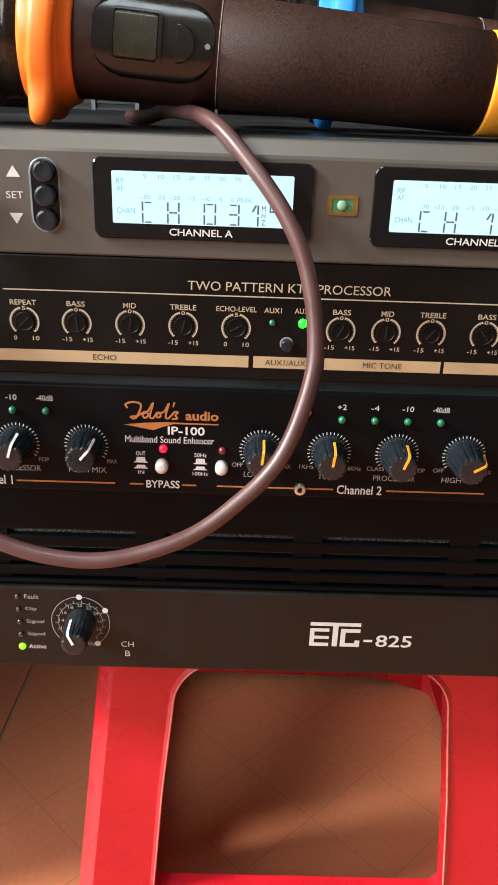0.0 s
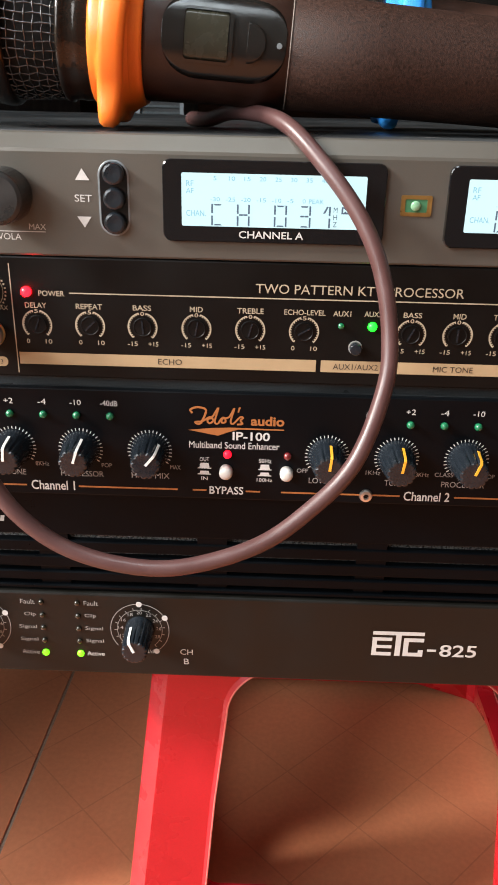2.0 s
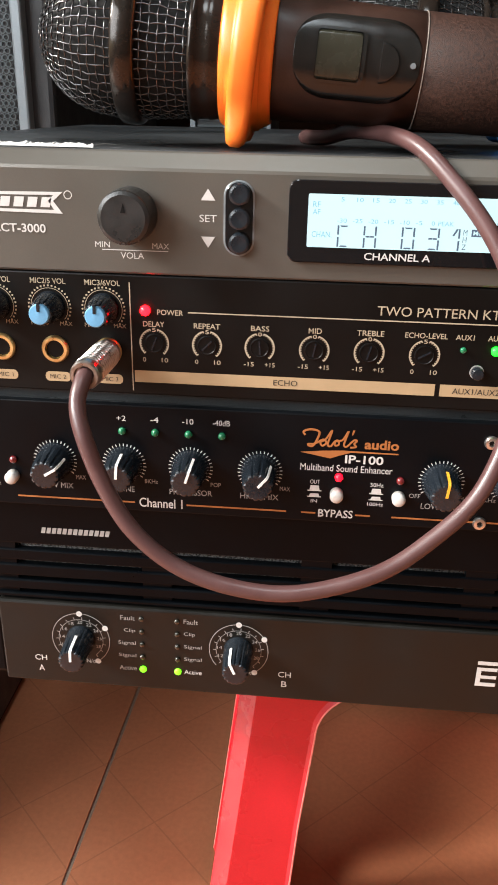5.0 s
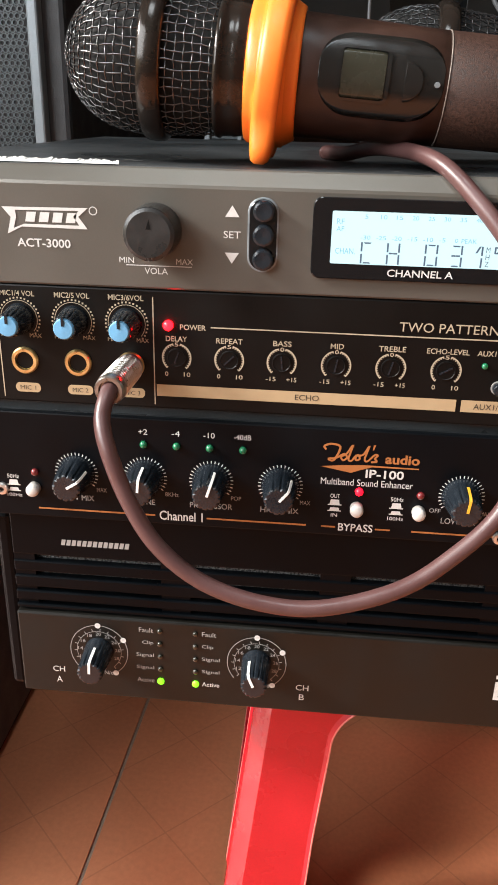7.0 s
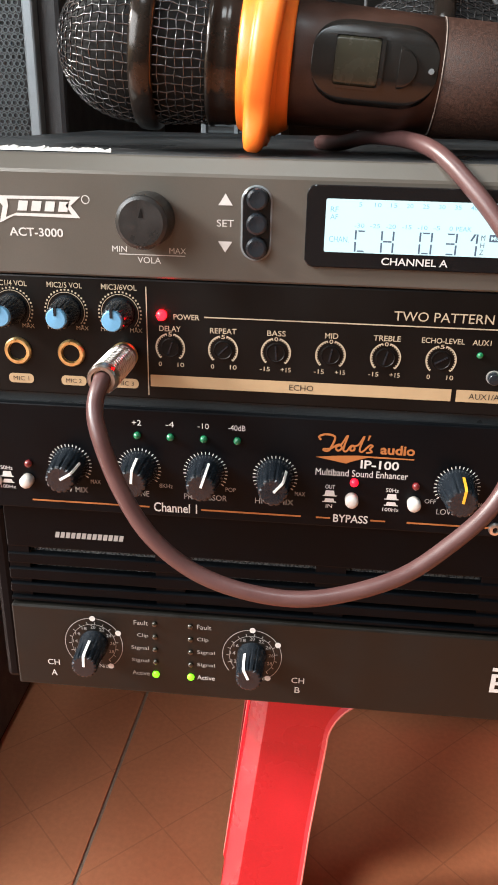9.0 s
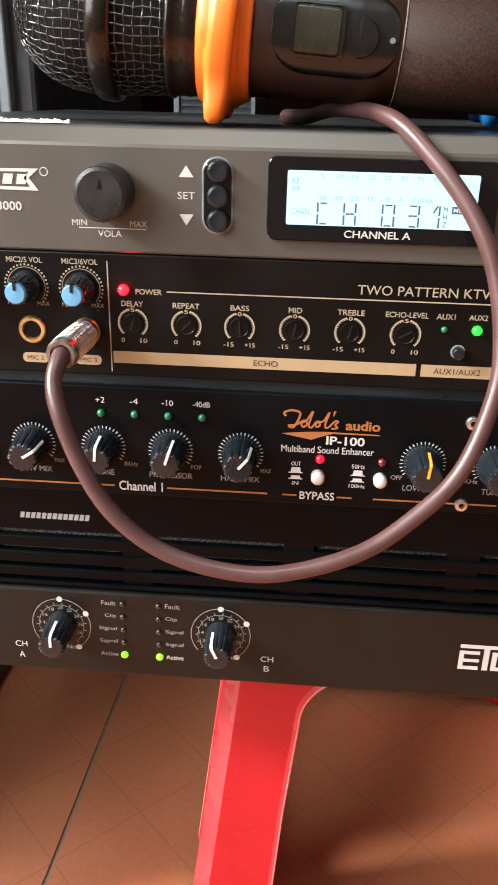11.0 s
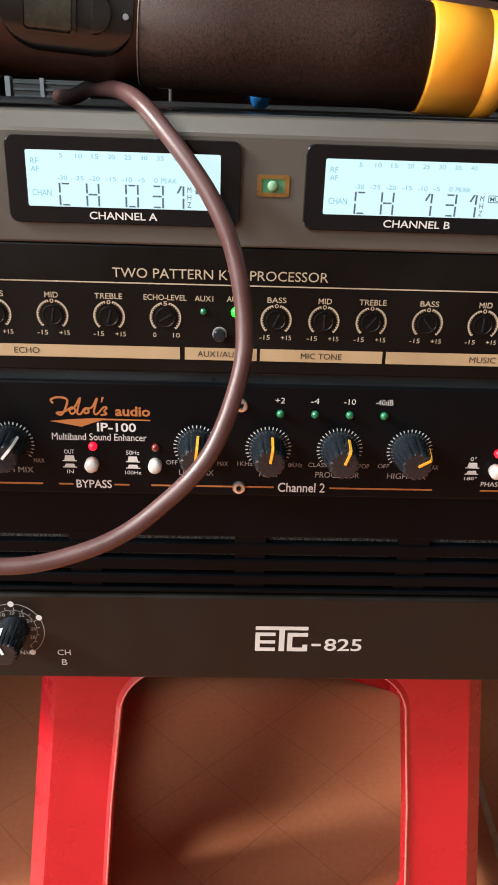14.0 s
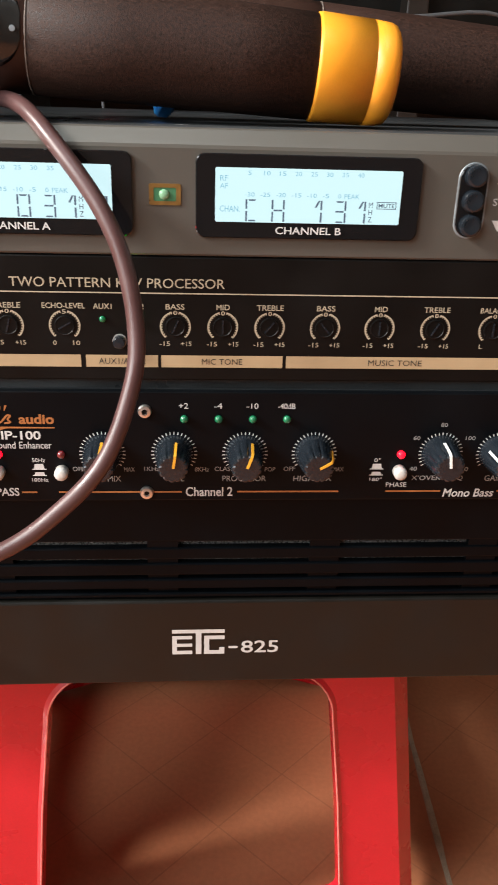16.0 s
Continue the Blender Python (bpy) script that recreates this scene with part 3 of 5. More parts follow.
def enhancer():
    yf = 0.2935
    un = thing("sound_enhancer", (0.0335, 0.40, 0.3190), "black one-unit sound enhancer with fluted knobs, on the amplifier", "audio processor")
    part("case", boxed(IX0 + 0.024, IX1 - 0.024, 0.2965, 0.47, 0.3192, 0.3640, bevel=0.0008), M_BLACK_TOP, un)
    part("faceplate", boxed(IX0, IX1, yf, 0.2968, 0.3198, 0.3645, bevel=0.0006), M_PANEL_I, un, "black enamelled faceplate")
    y = yf - 0.0002
    zc = 339.9
    knobs = [(-143.2, 58, "W", "LOW MIX", "", "MAX"), (-115.3, 5, "W", "TUNE", "", "8KHz"), (-88.8, 18, "W", "PROCESSOR", "", "POP"), (-61.4, 40, "W", "HIGH MIX", "", "MAX"),
             (8.5, 6, "Y", "LOW MIX", "OFF", "MAX"), (35.8, 8, "Y", "TUNE", "1KHz", "8KHz"), (63.1, 20, "Y", "PROCESSOR", "CLASS", "POP"), (90.1, 60, "Y", "HIGH MIX", "OFF", "MAX"),
             (140.2, -8, "W", "X'OVER FREQ", "40", "120"), (163.4, -60, "W", "GAIN", "", "")]
    for kx, ang, col, low, a, b in knobs:
        bm = bmesh.new()
        cx, cz = mm(kx, zc)
        ticks(bm, cx, cz, 0.0077, 0.0088, -125, 125, 25, 0.00036, y)
        part("tick_ring", bm, M_WHITE, un)
        kn = part("knob", knob_body((cx, yf, cz), 0.0075, 0.0056, 0.0142, 13), M_KNOB, un, "black fluted knob with a yellow line" if col == "Y" else "black fluted knob with a white line")
        pointer(kn, (cx, yf, cz), ang, 0.0075, 0.0056, 0.0142, M_PTR_Y if col == "Y" else M_PTR_W, 0.00095)
        w = len(low) * 1.9
        letters(low, kx - w / 2, kx + w / 2, 328.2, 330.6, y, M_PALE, un)
        if a:
            letters(a, kx - 11.6, kx - 11.6 + 1.45 * len(a), 332.6, 334.4, y, M_PALE, un)
        if b:
            letters(b, kx + 8.0, kx + 8.0 + 1.35 * len(b), 332.4, 334.2, y, M_PALE, un)
    for k, s in enumerate(("60", "80", "100")):
        px, pz = ((128.8, 345.6), (139.0, 351.0), (149.5, 345.6))[k]
        letters(s, px, px + 1.3 * len(s), pz, pz + 1.6, y, M_PALE, un)
    for x0 in (-115.4, 39.8):
        for k, s in enumerate(("+2", "-4", "-10", "-40dB")):
            lx = x0 + 13.0 * k
            led(lx, 354.0, yf, M_GREEN_DIM, un, r=1.55, h=2.2)
            w = (3.6, 3.2, 4.4, 6.6)[k]
            letters(s, lx - w / 2 - 0.3, lx + w / 2 - 0.3, 358.0, 360.2, y, M_WHITE, un)
    for lx, kind, bx in ((-160.2, M_RED_DIM, -161.0), (-30.7, M_RED_LIT, -31.2), (-7.0, M_RED_DIM, -7.2), (124.5, M_RED_LIT, 124.4)):
        led(lx, 339.6, yf, kind, un, r=1.6, h=2.2, label="lit red light" if kind is M_RED_LIT else "dark red light")
        x, z = mm(bx, 332.6)
        part("push_button", lathe(bmesh.new(), [(0, 0.0026), (0.0032, 0.0026), (0.0040, 0.0023), (0.0045, 0.0017), (0.0047, 0.0006)], (x, yf, z), (0, -1, 0), 24), M_BUTTON, un, "rounded white push button", smooth=True)
        sx = bx - 8.6 if bx != 124.4 else 115.4
        up, dn = ("OUT", "IN") if bx == -31.2 else (("0°", "180°") if bx == 124.4 else ("50Hz", "100Hz"))
        for z0, z1, tz0, tz1 in ((333.2, 335.6, 336.3, 338.0), (330.6, 332.2, 328.2, 329.7)):
            bm = bmesh.new()
            flat(bm, [(v * 0.001, q * 0.001) for v, q in ((sx - 2.0, z0 + 0.4), (sx + 2.0, z0 + 0.4), (sx + 1.6, z1), (sx - 1.6, z1))], y)
            strip(bm, *mm(sx - 2.7, sx + 2.7, z0, z0 + 0.38), y)
            part("switch_symbol", bm, M_WHITE, un)
            s = up if tz0 > 332 else dn
            letters(s, sx - 0.62 * len(s), sx + 0.62 * len(s), tz0, tz1, y, M_WHITE, un)
    bars = [(-160, -111.6), (-90.6, -50.6), (-44.6, -39.0), (-23.2, -17.4), (-9.0, 38.6), (60.4, 100.8), (119.9, 142.2), (165.4, 190)]
    for x0, x1 in bars:
        part("printed_line", strip(bmesh.new(), *mm(x0, x1, 323.4, 324.1), y), M_ORANGE_PRINT, un, "thin orange printed line")
    letters("Channel 1", -109.8, -92.2, 321.9, 326.0, y, M_WHITE, un, bold=0.012)
    letters("Channel 2", 40.2, 58.6, 321.8, 325.8, y, M_WHITE, un, bold=0.012)
    letters("BYPASS", -37.8, -24.2, 322.2, 325.6, y, M_WHITE, un, bold=0.012)
    letters("PHASE", 119.8, 128.0, 325.6, 327.6, y, M_WHITE, un)
    letters("Mono Bass", 143.6, 164.2, 321.2, 324.8, y, M_WHITE, un, bold=0.012, lean=0.15)
    letters("IP-100", -28.8, -14.2, 345.5, 349.0, y, M_WHITE, un, bold=0.02)
    letters("Multiband Sound Enhancer", -45.8, -10.4, 341.9, 344.7, y, M_WHITE, un)
    # maker's mark: an orange script-like squiggle over a swash
    bm = bmesh.new()
    flat(bm, [(a * 0.001, b * 0.001) for a, b in ((-46.2, 349.3), (-34.5, 347.2), (-31.0, 348.6), (-26.5, 350.0), (-8.8, 350.0), (-8.8, 350.5), (-30.0, 350.7), (-38.0, 350.2))], y)
    part("emblem_swash", bm, M_ORANGE_PRINT, un, "orange printed swash")
    pts = [(-44.5, 356.2), (-45.2, 357.6), (-42.5, 358.6), (-39.2, 357.6), (-40.6, 353.2), (-42.0, 351.8), (-43.4, 352.6), (-40.6, 353.0), (-37.6, 354.8), (-36.4, 353.4), (-37.8, 352.2), (-38.6, 353.6), (-36.6, 355.0), (-34.4, 358.6), (-35.8, 353.0), (-34.6, 352.2), (-33.2, 354.2), (-32.0, 354.6), (-31.6, 353.0), (-33.0, 352.6), (-32.8, 354.2), (-30.2, 355.0), (-28.2, 358.6), (-29.6, 353.4), (-28.6, 352.3), (-26.0, 355.0), (-24.8, 354.8), (-25.8, 353.6), (-25.0, 352.4), (-27.2, 352.0)]
    path = spline([(a * 0.001, 0, b * 0.001) for a, b in pts], 5)
    bm = bmesh.new()
    tube(bm, path, 0.00042, 6)
    for v in bm.verts:
        v.co.y = y + v.co.y * 0.05
    part("emblem_script", bm, M_ORANGE_PRINT, un, "orange printed squiggle")
    part("emblem_tick", flat(bmesh.new(), [(a * 0.001, b * 0.001) for a, b in ((-26.9, 356.9), (-26.5, 356.9), (-25.7, 359.0), (-26.6, 359.0))], y), M_ORANGE_PRINT, un)
    letters("audio", -21.8, -8.8, 351.7, 355.6, y, M_ORANGE_PRINT, un, bold=0.03)
    for sx, sz in ((25.0, 357.0), (25.0, 323.6), (-174.5, 331.5)):
        screw(sx, sz, yf, un)
    return un


settle(enhancer(), -0.0081, 0.3400, 0.3468, 1.025)


# ---- karaoke processor ----
def ktv():
    yf = 0.2935
    un = thing("karaoke_processor", (0.0335, 0.40, 0.3640), "black one-unit karaoke processor with cream print, on the enhancer", "audio mixer")
    part("case", boxed(IX0 + 0.024, IX1 - 0.024, 0.2965, 0.49, 0.3640, 0.4140, bevel=0.0008), M_BLACK_TOP, un)
    part("faceplate", boxed(IX0, IX1, yf, 0.2968, 0.3690, 0.4142, bevel=0.0006), M_PANEL, un, "black anodised faceplate")
    y = yf - 0.0002
    trims = [(-102.4, "DELAY", "0", "10"), (-82.6, "REPEAT", "0", "10"), (-63.0, "BASS", "-15", "+15"), (-42.9, "MID", "-15", "+15"), (-22.9, "TREBLE", "-15", "+15"), (-2.9, "ECHO-LEVEL", "0", "10"),
             (36.7, "BASS", "-15", "+15"), (53.9, "MID", "-15", "+15"), (71.0, "TREBLE", "-15", "+15"), (91.4, "BASS", "-15", "+15"), (111.7, "MID", "-15", "+15"), (132.6, "TREBLE", "-15", "+15"), (154.6, "BALANCE", "L", "R")]
    zc = 389.4
    for i, (tx, name, a, b) in enumerate(trims):
        cx, cz = mm(tx, zc)
        bm = bmesh.new()
        for a0, a1 in ((-138, -14), (14, 138)):
            arc(bm, cx, cz, 0.0051, 0.0056, a0, a1, y, 16)
            ticks(bm, cx, cz, 0.0047, 0.0052, a0 + 2, a1 - 2, 12, 0.00042, y - 0.00002)
        part("dial_ring", bm, M_CREAM, un)
        bm = lathe(bmesh.new(), [(0, 0.0036), (0.0004, 0.0036), (0.0005, 0.0033), (0.0003, 0.0031), (0.0003, 0.0001)], (cx, yf, cz), (0, -1, 0), 20)
        tr = part("trimmer", bm, M_TRIM, un, "recessed black slotted trimmer")
        ang = (20, 45, -5, 10, 15, 60, 25, 0, 40, -40, 0, 30, 0)[i]
        part("slot", boxed(-0.0003, 0.0003, -0.0003, 0.0, -0.0026, 0.0026), M_KNOB, tr)
        sl = tr.children[0]
        sl.location = (0, -0.0003, 0)
        sl.rotation_euler = (0, radians(ang), 0)
        w = {"ECHO-LEVEL": 15.2, "REPEAT": 9.8, "TREBLE": 9.8, "DELAY": 8.0, "BASS": 6.8, "MID": 4.8, "BALANCE": 11.5}[name]
        letters(name, tx - w / 2, tx + w / 2, 395.6, 397.6, y, M_CREAM, un, bold=0.008)
        letters("5" if a == "0" else "0", tx - 0.7, tx + 0.7, 393.7, 395.2, y, M_CREAM, un, bold=0.01)
        wa, wb = 1.25 * len(a), 1.25 * len(b)
        letters(a, tx - 3.9 - wa / 2, tx - 3.9 + wa / 2, 382.2, 383.9, y, M_CREAM, un, bold=0.005)
        letters(b, tx + 3.9 - wb / 2, tx + 3.9 + wb / 2, 382.2, 383.9, y, M_CREAM, un, bold=0.005)
    for x0, x1, s, sx0, sx1 in ((-110.2, 2.2, "ECHO", -57.5, -48.5), (4.0, 30.2, "AUX1/AUX2", 8.6, 25.6), (31.4, 76.3, "MIC TONE", 46.3, 61.3), (77.6, 190.0, "MUSIC TONE", 108.6, 129.0)):
        part("printed_band", strip(bmesh.new(), *mm(x0, x1, 374.1, 378.7), y), M_TAPE, un, "beige printed band")
        letters(s, sx0, sx1, 375.3, 377.5, y - 0.0001, M_INK, un)
    part("printed_line", strip(bmesh.new(), *mm(-89.6, 190, 401.15, 401.6), y), M_CREAM, un)
    part("printed_line", strip(bmesh.new(), *mm(-111.2, -110.8, 370.6, 411.6), y), M_CREAM, un)
    part("printed_line", strip(bmesh.new(), *mm(-170.6, -170.2, 370.6, 394), y), M_CREAM, un)
    letters("TWO PATTERN KTV PROCESSOR", -21.2, 54.4, 403.2, 406.6, y, M_CREAM, un)
    letters("POWER", -101.0, -91.4, 400.1, 402.1, y, M_CREAM, un, bold=0.008)
    led(-105.4, 401.6, yf, M_RED_BRIGHT, un, r=1.9, h=2.4, label="bright red power light")
    led(10.7, 391.9, yf, M_GREEN_DIM, un, r=1.2, h=1.4, label="dark green light")
    led(22.2, 392.0, yf, M_GREEN_LIT, un, r=1.7, h=2.0, label="bright green light")
    letters("AUX1", 7.5, 14.1, 395.5, 397.5, y, M_CREAM, un, bold=0.008)
    letters("AUX2", 18.9, 25.5, 395.6, 397.6, y, M_CREAM, un, bold=0.008)
    x, z = mm(16.5, 383.9)
    bt = part("push_button", lathe(bmesh.new(), [(0, 0.0022), (0.0030, 0.0022), (0.0034, 0.0019), (0.0035, 0.0002)], (x, yf, z), (0, -1, 0), 20), M_KNOB, un, "small round black push button")
    part("collar", lathe(bmesh.new(), [(0, 0.0026), (0.0003, 0.0026), (0.0003, 0.00225)], (x, yf, z), (0, -1, 0), 20), M_PALE, bt)
    for i, (kx, s, j) in enumerate(((-162.0, "MIC1/4 VOL", "MIC 1"), (-141.3, "MIC2/5 VOL", "MIC 2"), (-121.0, "MIC3/6VOL", "MIC 3"))):
        cx, cz = mm(kx, 401.4)
        bm = bmesh.new()
        for k in range(27):
            a = radians(-132 + 264 * k / 26)
            px, pz = cx + 0.0079 * math.sin(a), cz + 0.0079 * math.cos(a)
            strip(bm, px - 0.00032, px + 0.00032, pz - 0.00032, pz + 0.00032, y)
        part("dial_dots", bm, M_CREAM, un)
        part("dial_ring", arc(bmesh.new(), cx, cz, 0.0069, 0.0071, -130, 130, y, 30), M_CREAM, un)
        kn = part("knob", knob_body((cx, yf, cz), 0.0058, 0.0044, 0.0112, 16), M_KNOB, un, "black fluted knob with a light blue cap")
        part("cap", lathe(bmesh.new(), [(0, 0.0038), (0.0012, 0.0037), (0.0016, 0.0034), (0.0018, 0.0001)], (cx, yf - 0.0109, cz), (0, -1, 0), 24), M_BLUE_CAP, kn, "light blue knob cap", smooth=False)
        part("notch", boxed(cx - 0.0005, cx + 0.0005, yf - 0.0129, yf - 0.0112, cz + 0.0012, cz + 0.0045), M_KNOB, kn)
        letters(s, kx - 6.6, kx + 6.6, 410.0, 412.0, y, M_CREAM, un, bold=0.006)
        letters("MIN", kx - 7.4, kx - 3.6, 394.6, 396.1, y, M_CREAM, un)
        letters("MAX", kx + 3.6, kx + 8.2, 394.6, 396.1, y, M_CREAM, un)
        px = kx + 1.2
        part("label_plate", slab(bmesh.new(), rounded(*mm(px - 4.9, px + 4.9, 372.9, 376.6), 0.0016), y, y + 0.0002), M_TAPE, un, "cream rounded printed label")
        letters(j, px - 3.1, px + 3.1, 373.9, 375.6, y - 0.0001, M_INK, un)
        jx, jz = mm(kx + 1.0, 385.6)
        jk = part("jack_socket", lathe(bmesh.new(), [(0, 0.0052), (0.0008, 0.0052), (0.0016, 0.0047), (0.0016, 0.0036), (0.0002, 0.0034)], (jx, yf, jz), (0, -1, 0), 28), M_BRASS, un, "gold-plated jack socket")
        part("bore", lathe(bmesh.new(), [(0, 0.0033), (0.0001, 0.0032)], (jx, yf - 0.0004, jz), (0, -1, 0), 20), M_TRIM, jk)
    return un


settle(ktv(), -0.0055, 0.3900, 0.3967, 1.012)


# ---- wireless receiver ----
def receiver():
    yf = 0.2890
    x0, x1 = -0.2075, 0.2745
    un = thing("wireless_receiver", (0.0335, 0.40, 0.4142), "grey one-unit wireless microphone receiver with two lit displays", "receiver")
    part("case", boxed(x0 + 0.001, x1 - 0.001, 0.2946, 0.585, 0.4152, 0.4566, bevel=0.0006), M_BLACK_TOP, un, "black steel case with scuffed top")
    prof = [(0.2990, 0.4147), (0.2896, 0.4147), (yf, 0.4154), (yf, 0.4500), (0.2894, 0.4511), (0.2938, 0.4558), (0.2946, 0.4563), (0.2990, 0.4563)]
    part("faceplate", sweep(bmesh.new(), [[(x, a, b) for a, b in prof] for x in (x0, x1)]), M_GREY, un, "warm grey painted faceplate with chamfered top edge")
    y = yf - 0.0002
    for px, s, tx0, tx1, digits in ((-54.2, "CHANNEL A", -27.6, -5.0, "CH 031"), (44.0, "CHANNEL B", 71.4, 94.2, "CH 131")):
        pw = 77.0
        dp = part("display_panel", slab(bmesh.new(), rounded(*mm(px, px + pw, 421.4, 448.8), 0.0030), yf - 0.0016, yf + 0.0002, 0.0003), M_GLOSS, un, "gloss black display window")
        yy = yf - 0.0018
        lx0, lx1, lz0, lz1 = px + 6.6, px + 70.2, 426.8, 444.5
        part("screen", slab(bmesh.new(), rounded(*mm(lx0, lx1, lz0, lz1), 0.0006), yy, yy + 0.0001), M_LCD, dp, "white backlit screen")
        y2 = yy - 0.0002
        letters(s, tx0, tx1, 423.0, 425.5, y2, M_WHITE, dp, bold=0.012)
        letters("CHAN.", lx0 + 1.6, lx0 + 8.4, lz0 + 3.4, lz0 + 5.4, y2, M_SEG_PALE, dp)
        letters("RF", lx0 + 1.6, lx0 + 4.2, lz0 + 13.4, lz0 + 15.2, y2, M_SEG_PALE, dp)
        letters("AF", lx0 + 1.6, lx0 + 4.2, lz0 + 11.0, lz0 + 12.7, y2, M_SEG_PALE, dp)
        for k, t in enumerate(("-30", "-25", "-20", "-15", "-10", "-5", "0")):
            letters(t, lx0 + 10.0 + 5.3 * k, lx0 + 10.0 + 5.3 * k + 1.1 * len(t), lz0 + 8.5, lz0 + 9.9, y2, M_SEG_PALE, dp)
        letters("PEAK", lx0 + 44.0, lx0 + 49.2, lz0 + 8.4, lz0 + 9.9, y2, M_SEG_PALE, dp)
        for k, t in enumerate(("5", "10", "15", "20", "25", "30", "35", "40")):
            letters(t, lx0 + 11.0 + 5.3 * k, lx0 + 11.0 + 5.3 * k + 1.1 * len(t), lz0 + 15.4, lz0 + 16.8, y2, M_SEG_PALE, dp)
        for k, t in enumerate("MHZ"):
            letters(t, lx0 + 52.7, lx0 + 54.0, lz0 + 5.6 - 2.4 * k, lz0 + 7.4 - 2.4 * k, y2, M_SEG, dp)
        bm = bmesh.new()
        if s.endswith("A"):
            strip(bm, *mm(lx0 + 55.4, lx0 + 62.2, lz0 + 5.2, lz0 + 7.6), y2)
        else:
            for q in ((55.4, 62.2, 5.2, 5.45), (55.4, 62.2, 7.35, 7.6), (55.4, 55.65, 5.45, 7.35), (61.95, 62.2, 5.45, 7.35)):
                strip(bm, *mm(lx0 + q[0], lx0 + q[1], lz0 + q[2], lz0 + q[3]), y2)
        part("mute_mark", bm, M_SEG, dp)
        letters("MUTE", lx0 + 56.0, lx0 + 61.6, lz0 + 5.7, lz0 + 7.1, y2 - 0.0001, M_LCD if s.endswith("A") else M_SEG, dp, bold=0.01)
        xs = (10.3, 19.2, 0, 32.1, 40.4, 47.2)
        for ch, dx in zip(digits, xs):
            if ch == " ":
                continue
            bm = bmesh.new()
            ax, az, w, h = lx0 + dx, lz0 + 0.4, 4.5, 7.2
            t = 0.62
            marks = {"C": "ful", "H": "flrbm", "0": "fultrbd", "3": "trbmd", "1": "rbs"}[ch]
            # f, l: left upper and lower; r, b: right upper and lower; u, t: top; d: bottom; m: middle; s: flag
            for q in marks:
                if q == "f":
                    strip(bm, *mm(ax, ax + t, az + 4.1, az + h), y2)
                if q == "l":
                    strip(bm, *mm(ax, ax + t, az, az + 3.3), y2)
                if q == "r":
                    strip(bm, *mm(ax + w - t, ax + w, az + 4.1, az + h), y2)
                if q == "b":
                    strip(bm, *mm(ax + w - t, ax + w, az, az + 3.3), y2)
                if q in "ut":
                    flat(bm, [(v * 0.001, p * 0.001) for v, p in ((ax + 1.3, az + h - 0.5), (ax + w - 1.3, az + h - 0.5), (ax + w - 0.9, az + h), (ax + 0.9, az + h))], y2 - (0.00002 if q == "t" else 0))
                if q == "m":
                    for c0 in (1.5, w - 1.5):
                        strip(bm, *mm(ax + c0 - 0.7, ax + c0 + 0.7, az + 3.45, az + 4.0), y2)
                if q == "s":
                    flat(bm, [(v * 0.001, p * 0.001) for v, p in ((ax + w - 2.6, az + 4.9), (ax + w - 1.9, az + 4.9), (ax + w - 0.7, az + h), (ax + w - 1.4, az + h))], y2)
            if ch in "C03":
                flat(bm, [(v * 0.001, p * 0.001) for v, p in ((ax + 0.9, az), (ax + w - 0.9, az), (ax + w - 1.3, az + 0.5), (ax + 1.3, az + 0.5))], y2)
            part("digit", bm, M_SEG, dp)
    # volume knob
    kx, kz = mm(-109.3, 435.6)
    kn = part("volume_knob", knob_body((kx, yf, kz), 0.0094, 0.0090, 0.0122, 0, ease=0.0014), M_KNOB_DUSTY, un, "dusty black volume knob", smooth=False)
    bm = bmesh.new()
    flat(bm, [(kx - 0.0008, kz + 0.0018), (kx + 0.0009, kz + 0.0018), (kx + 0.0003, kz + 0.0052)], yf - 0.0124)
    part("pointer_mark", bm, M_TRIM, kn)
    letters("MIN", -122.6, -117.3, 423.9, 425.9, y, M_WHITE, un)
    letters("MAX", -102.0, -96.0, 423.9, 425.9, y, M_WHITE, un)
    part("printed_line", strip(bmesh.new(), *mm(-120.2, -96.3, 423.0, 423.3), y), M_WHITE, un)
    letters("VOLA", -113.5, -105.1, 420.2, 422.4, y, M_WHITE, un)
    letters("ACT-3000", -159.8, -140.2, 428.2, 431.2, y, M_WHITE, un, bold=0.015)
    bm = bmesh.new()
    out = [(-164.5, 441.9), (-133.2, 442.3), (-136.8, 439.2), (-133.6, 435.0), (-157.6, 435.2), (-163.0, 432.6), (-161.4, 438.4)]
    inn = [(-159.6, 440.9), (-136.6, 441.2), (-138.6, 439.2), (-136.6, 436.2), (-156.6, 436.2), (-160.6, 434.6), (-159.4, 438.6)]
    vo = [bm.verts.new((a * 0.001, y, b * 0.001)) for a, b in out]
    vi = [bm.verts.new((a * 0.001, y, b * 0.001)) for a, b in inn]
    for i in range(7):
        bm.faces.new((vo[i], vo[(i + 1) % 7], vi[(i + 1) % 7], vi[i]))
    for k in range(4):
        a = -156.2 + 4.9 * k
        flat(bm, [(v * 0.001, q * 0.001) for v, q in ((a, 437.0), (a + 3.4, 437.0), (a + 4.2, 440.4), (a + 0.8, 440.4))], y)
    part("emblem", bm, M_WHITE, un, "white angular emblem")
    part("mark", arc(bmesh.new(), *mm(-131.4, 441.4), 0.0012, 0.0015, 0, 360, y, 20), M_WHITE, un)
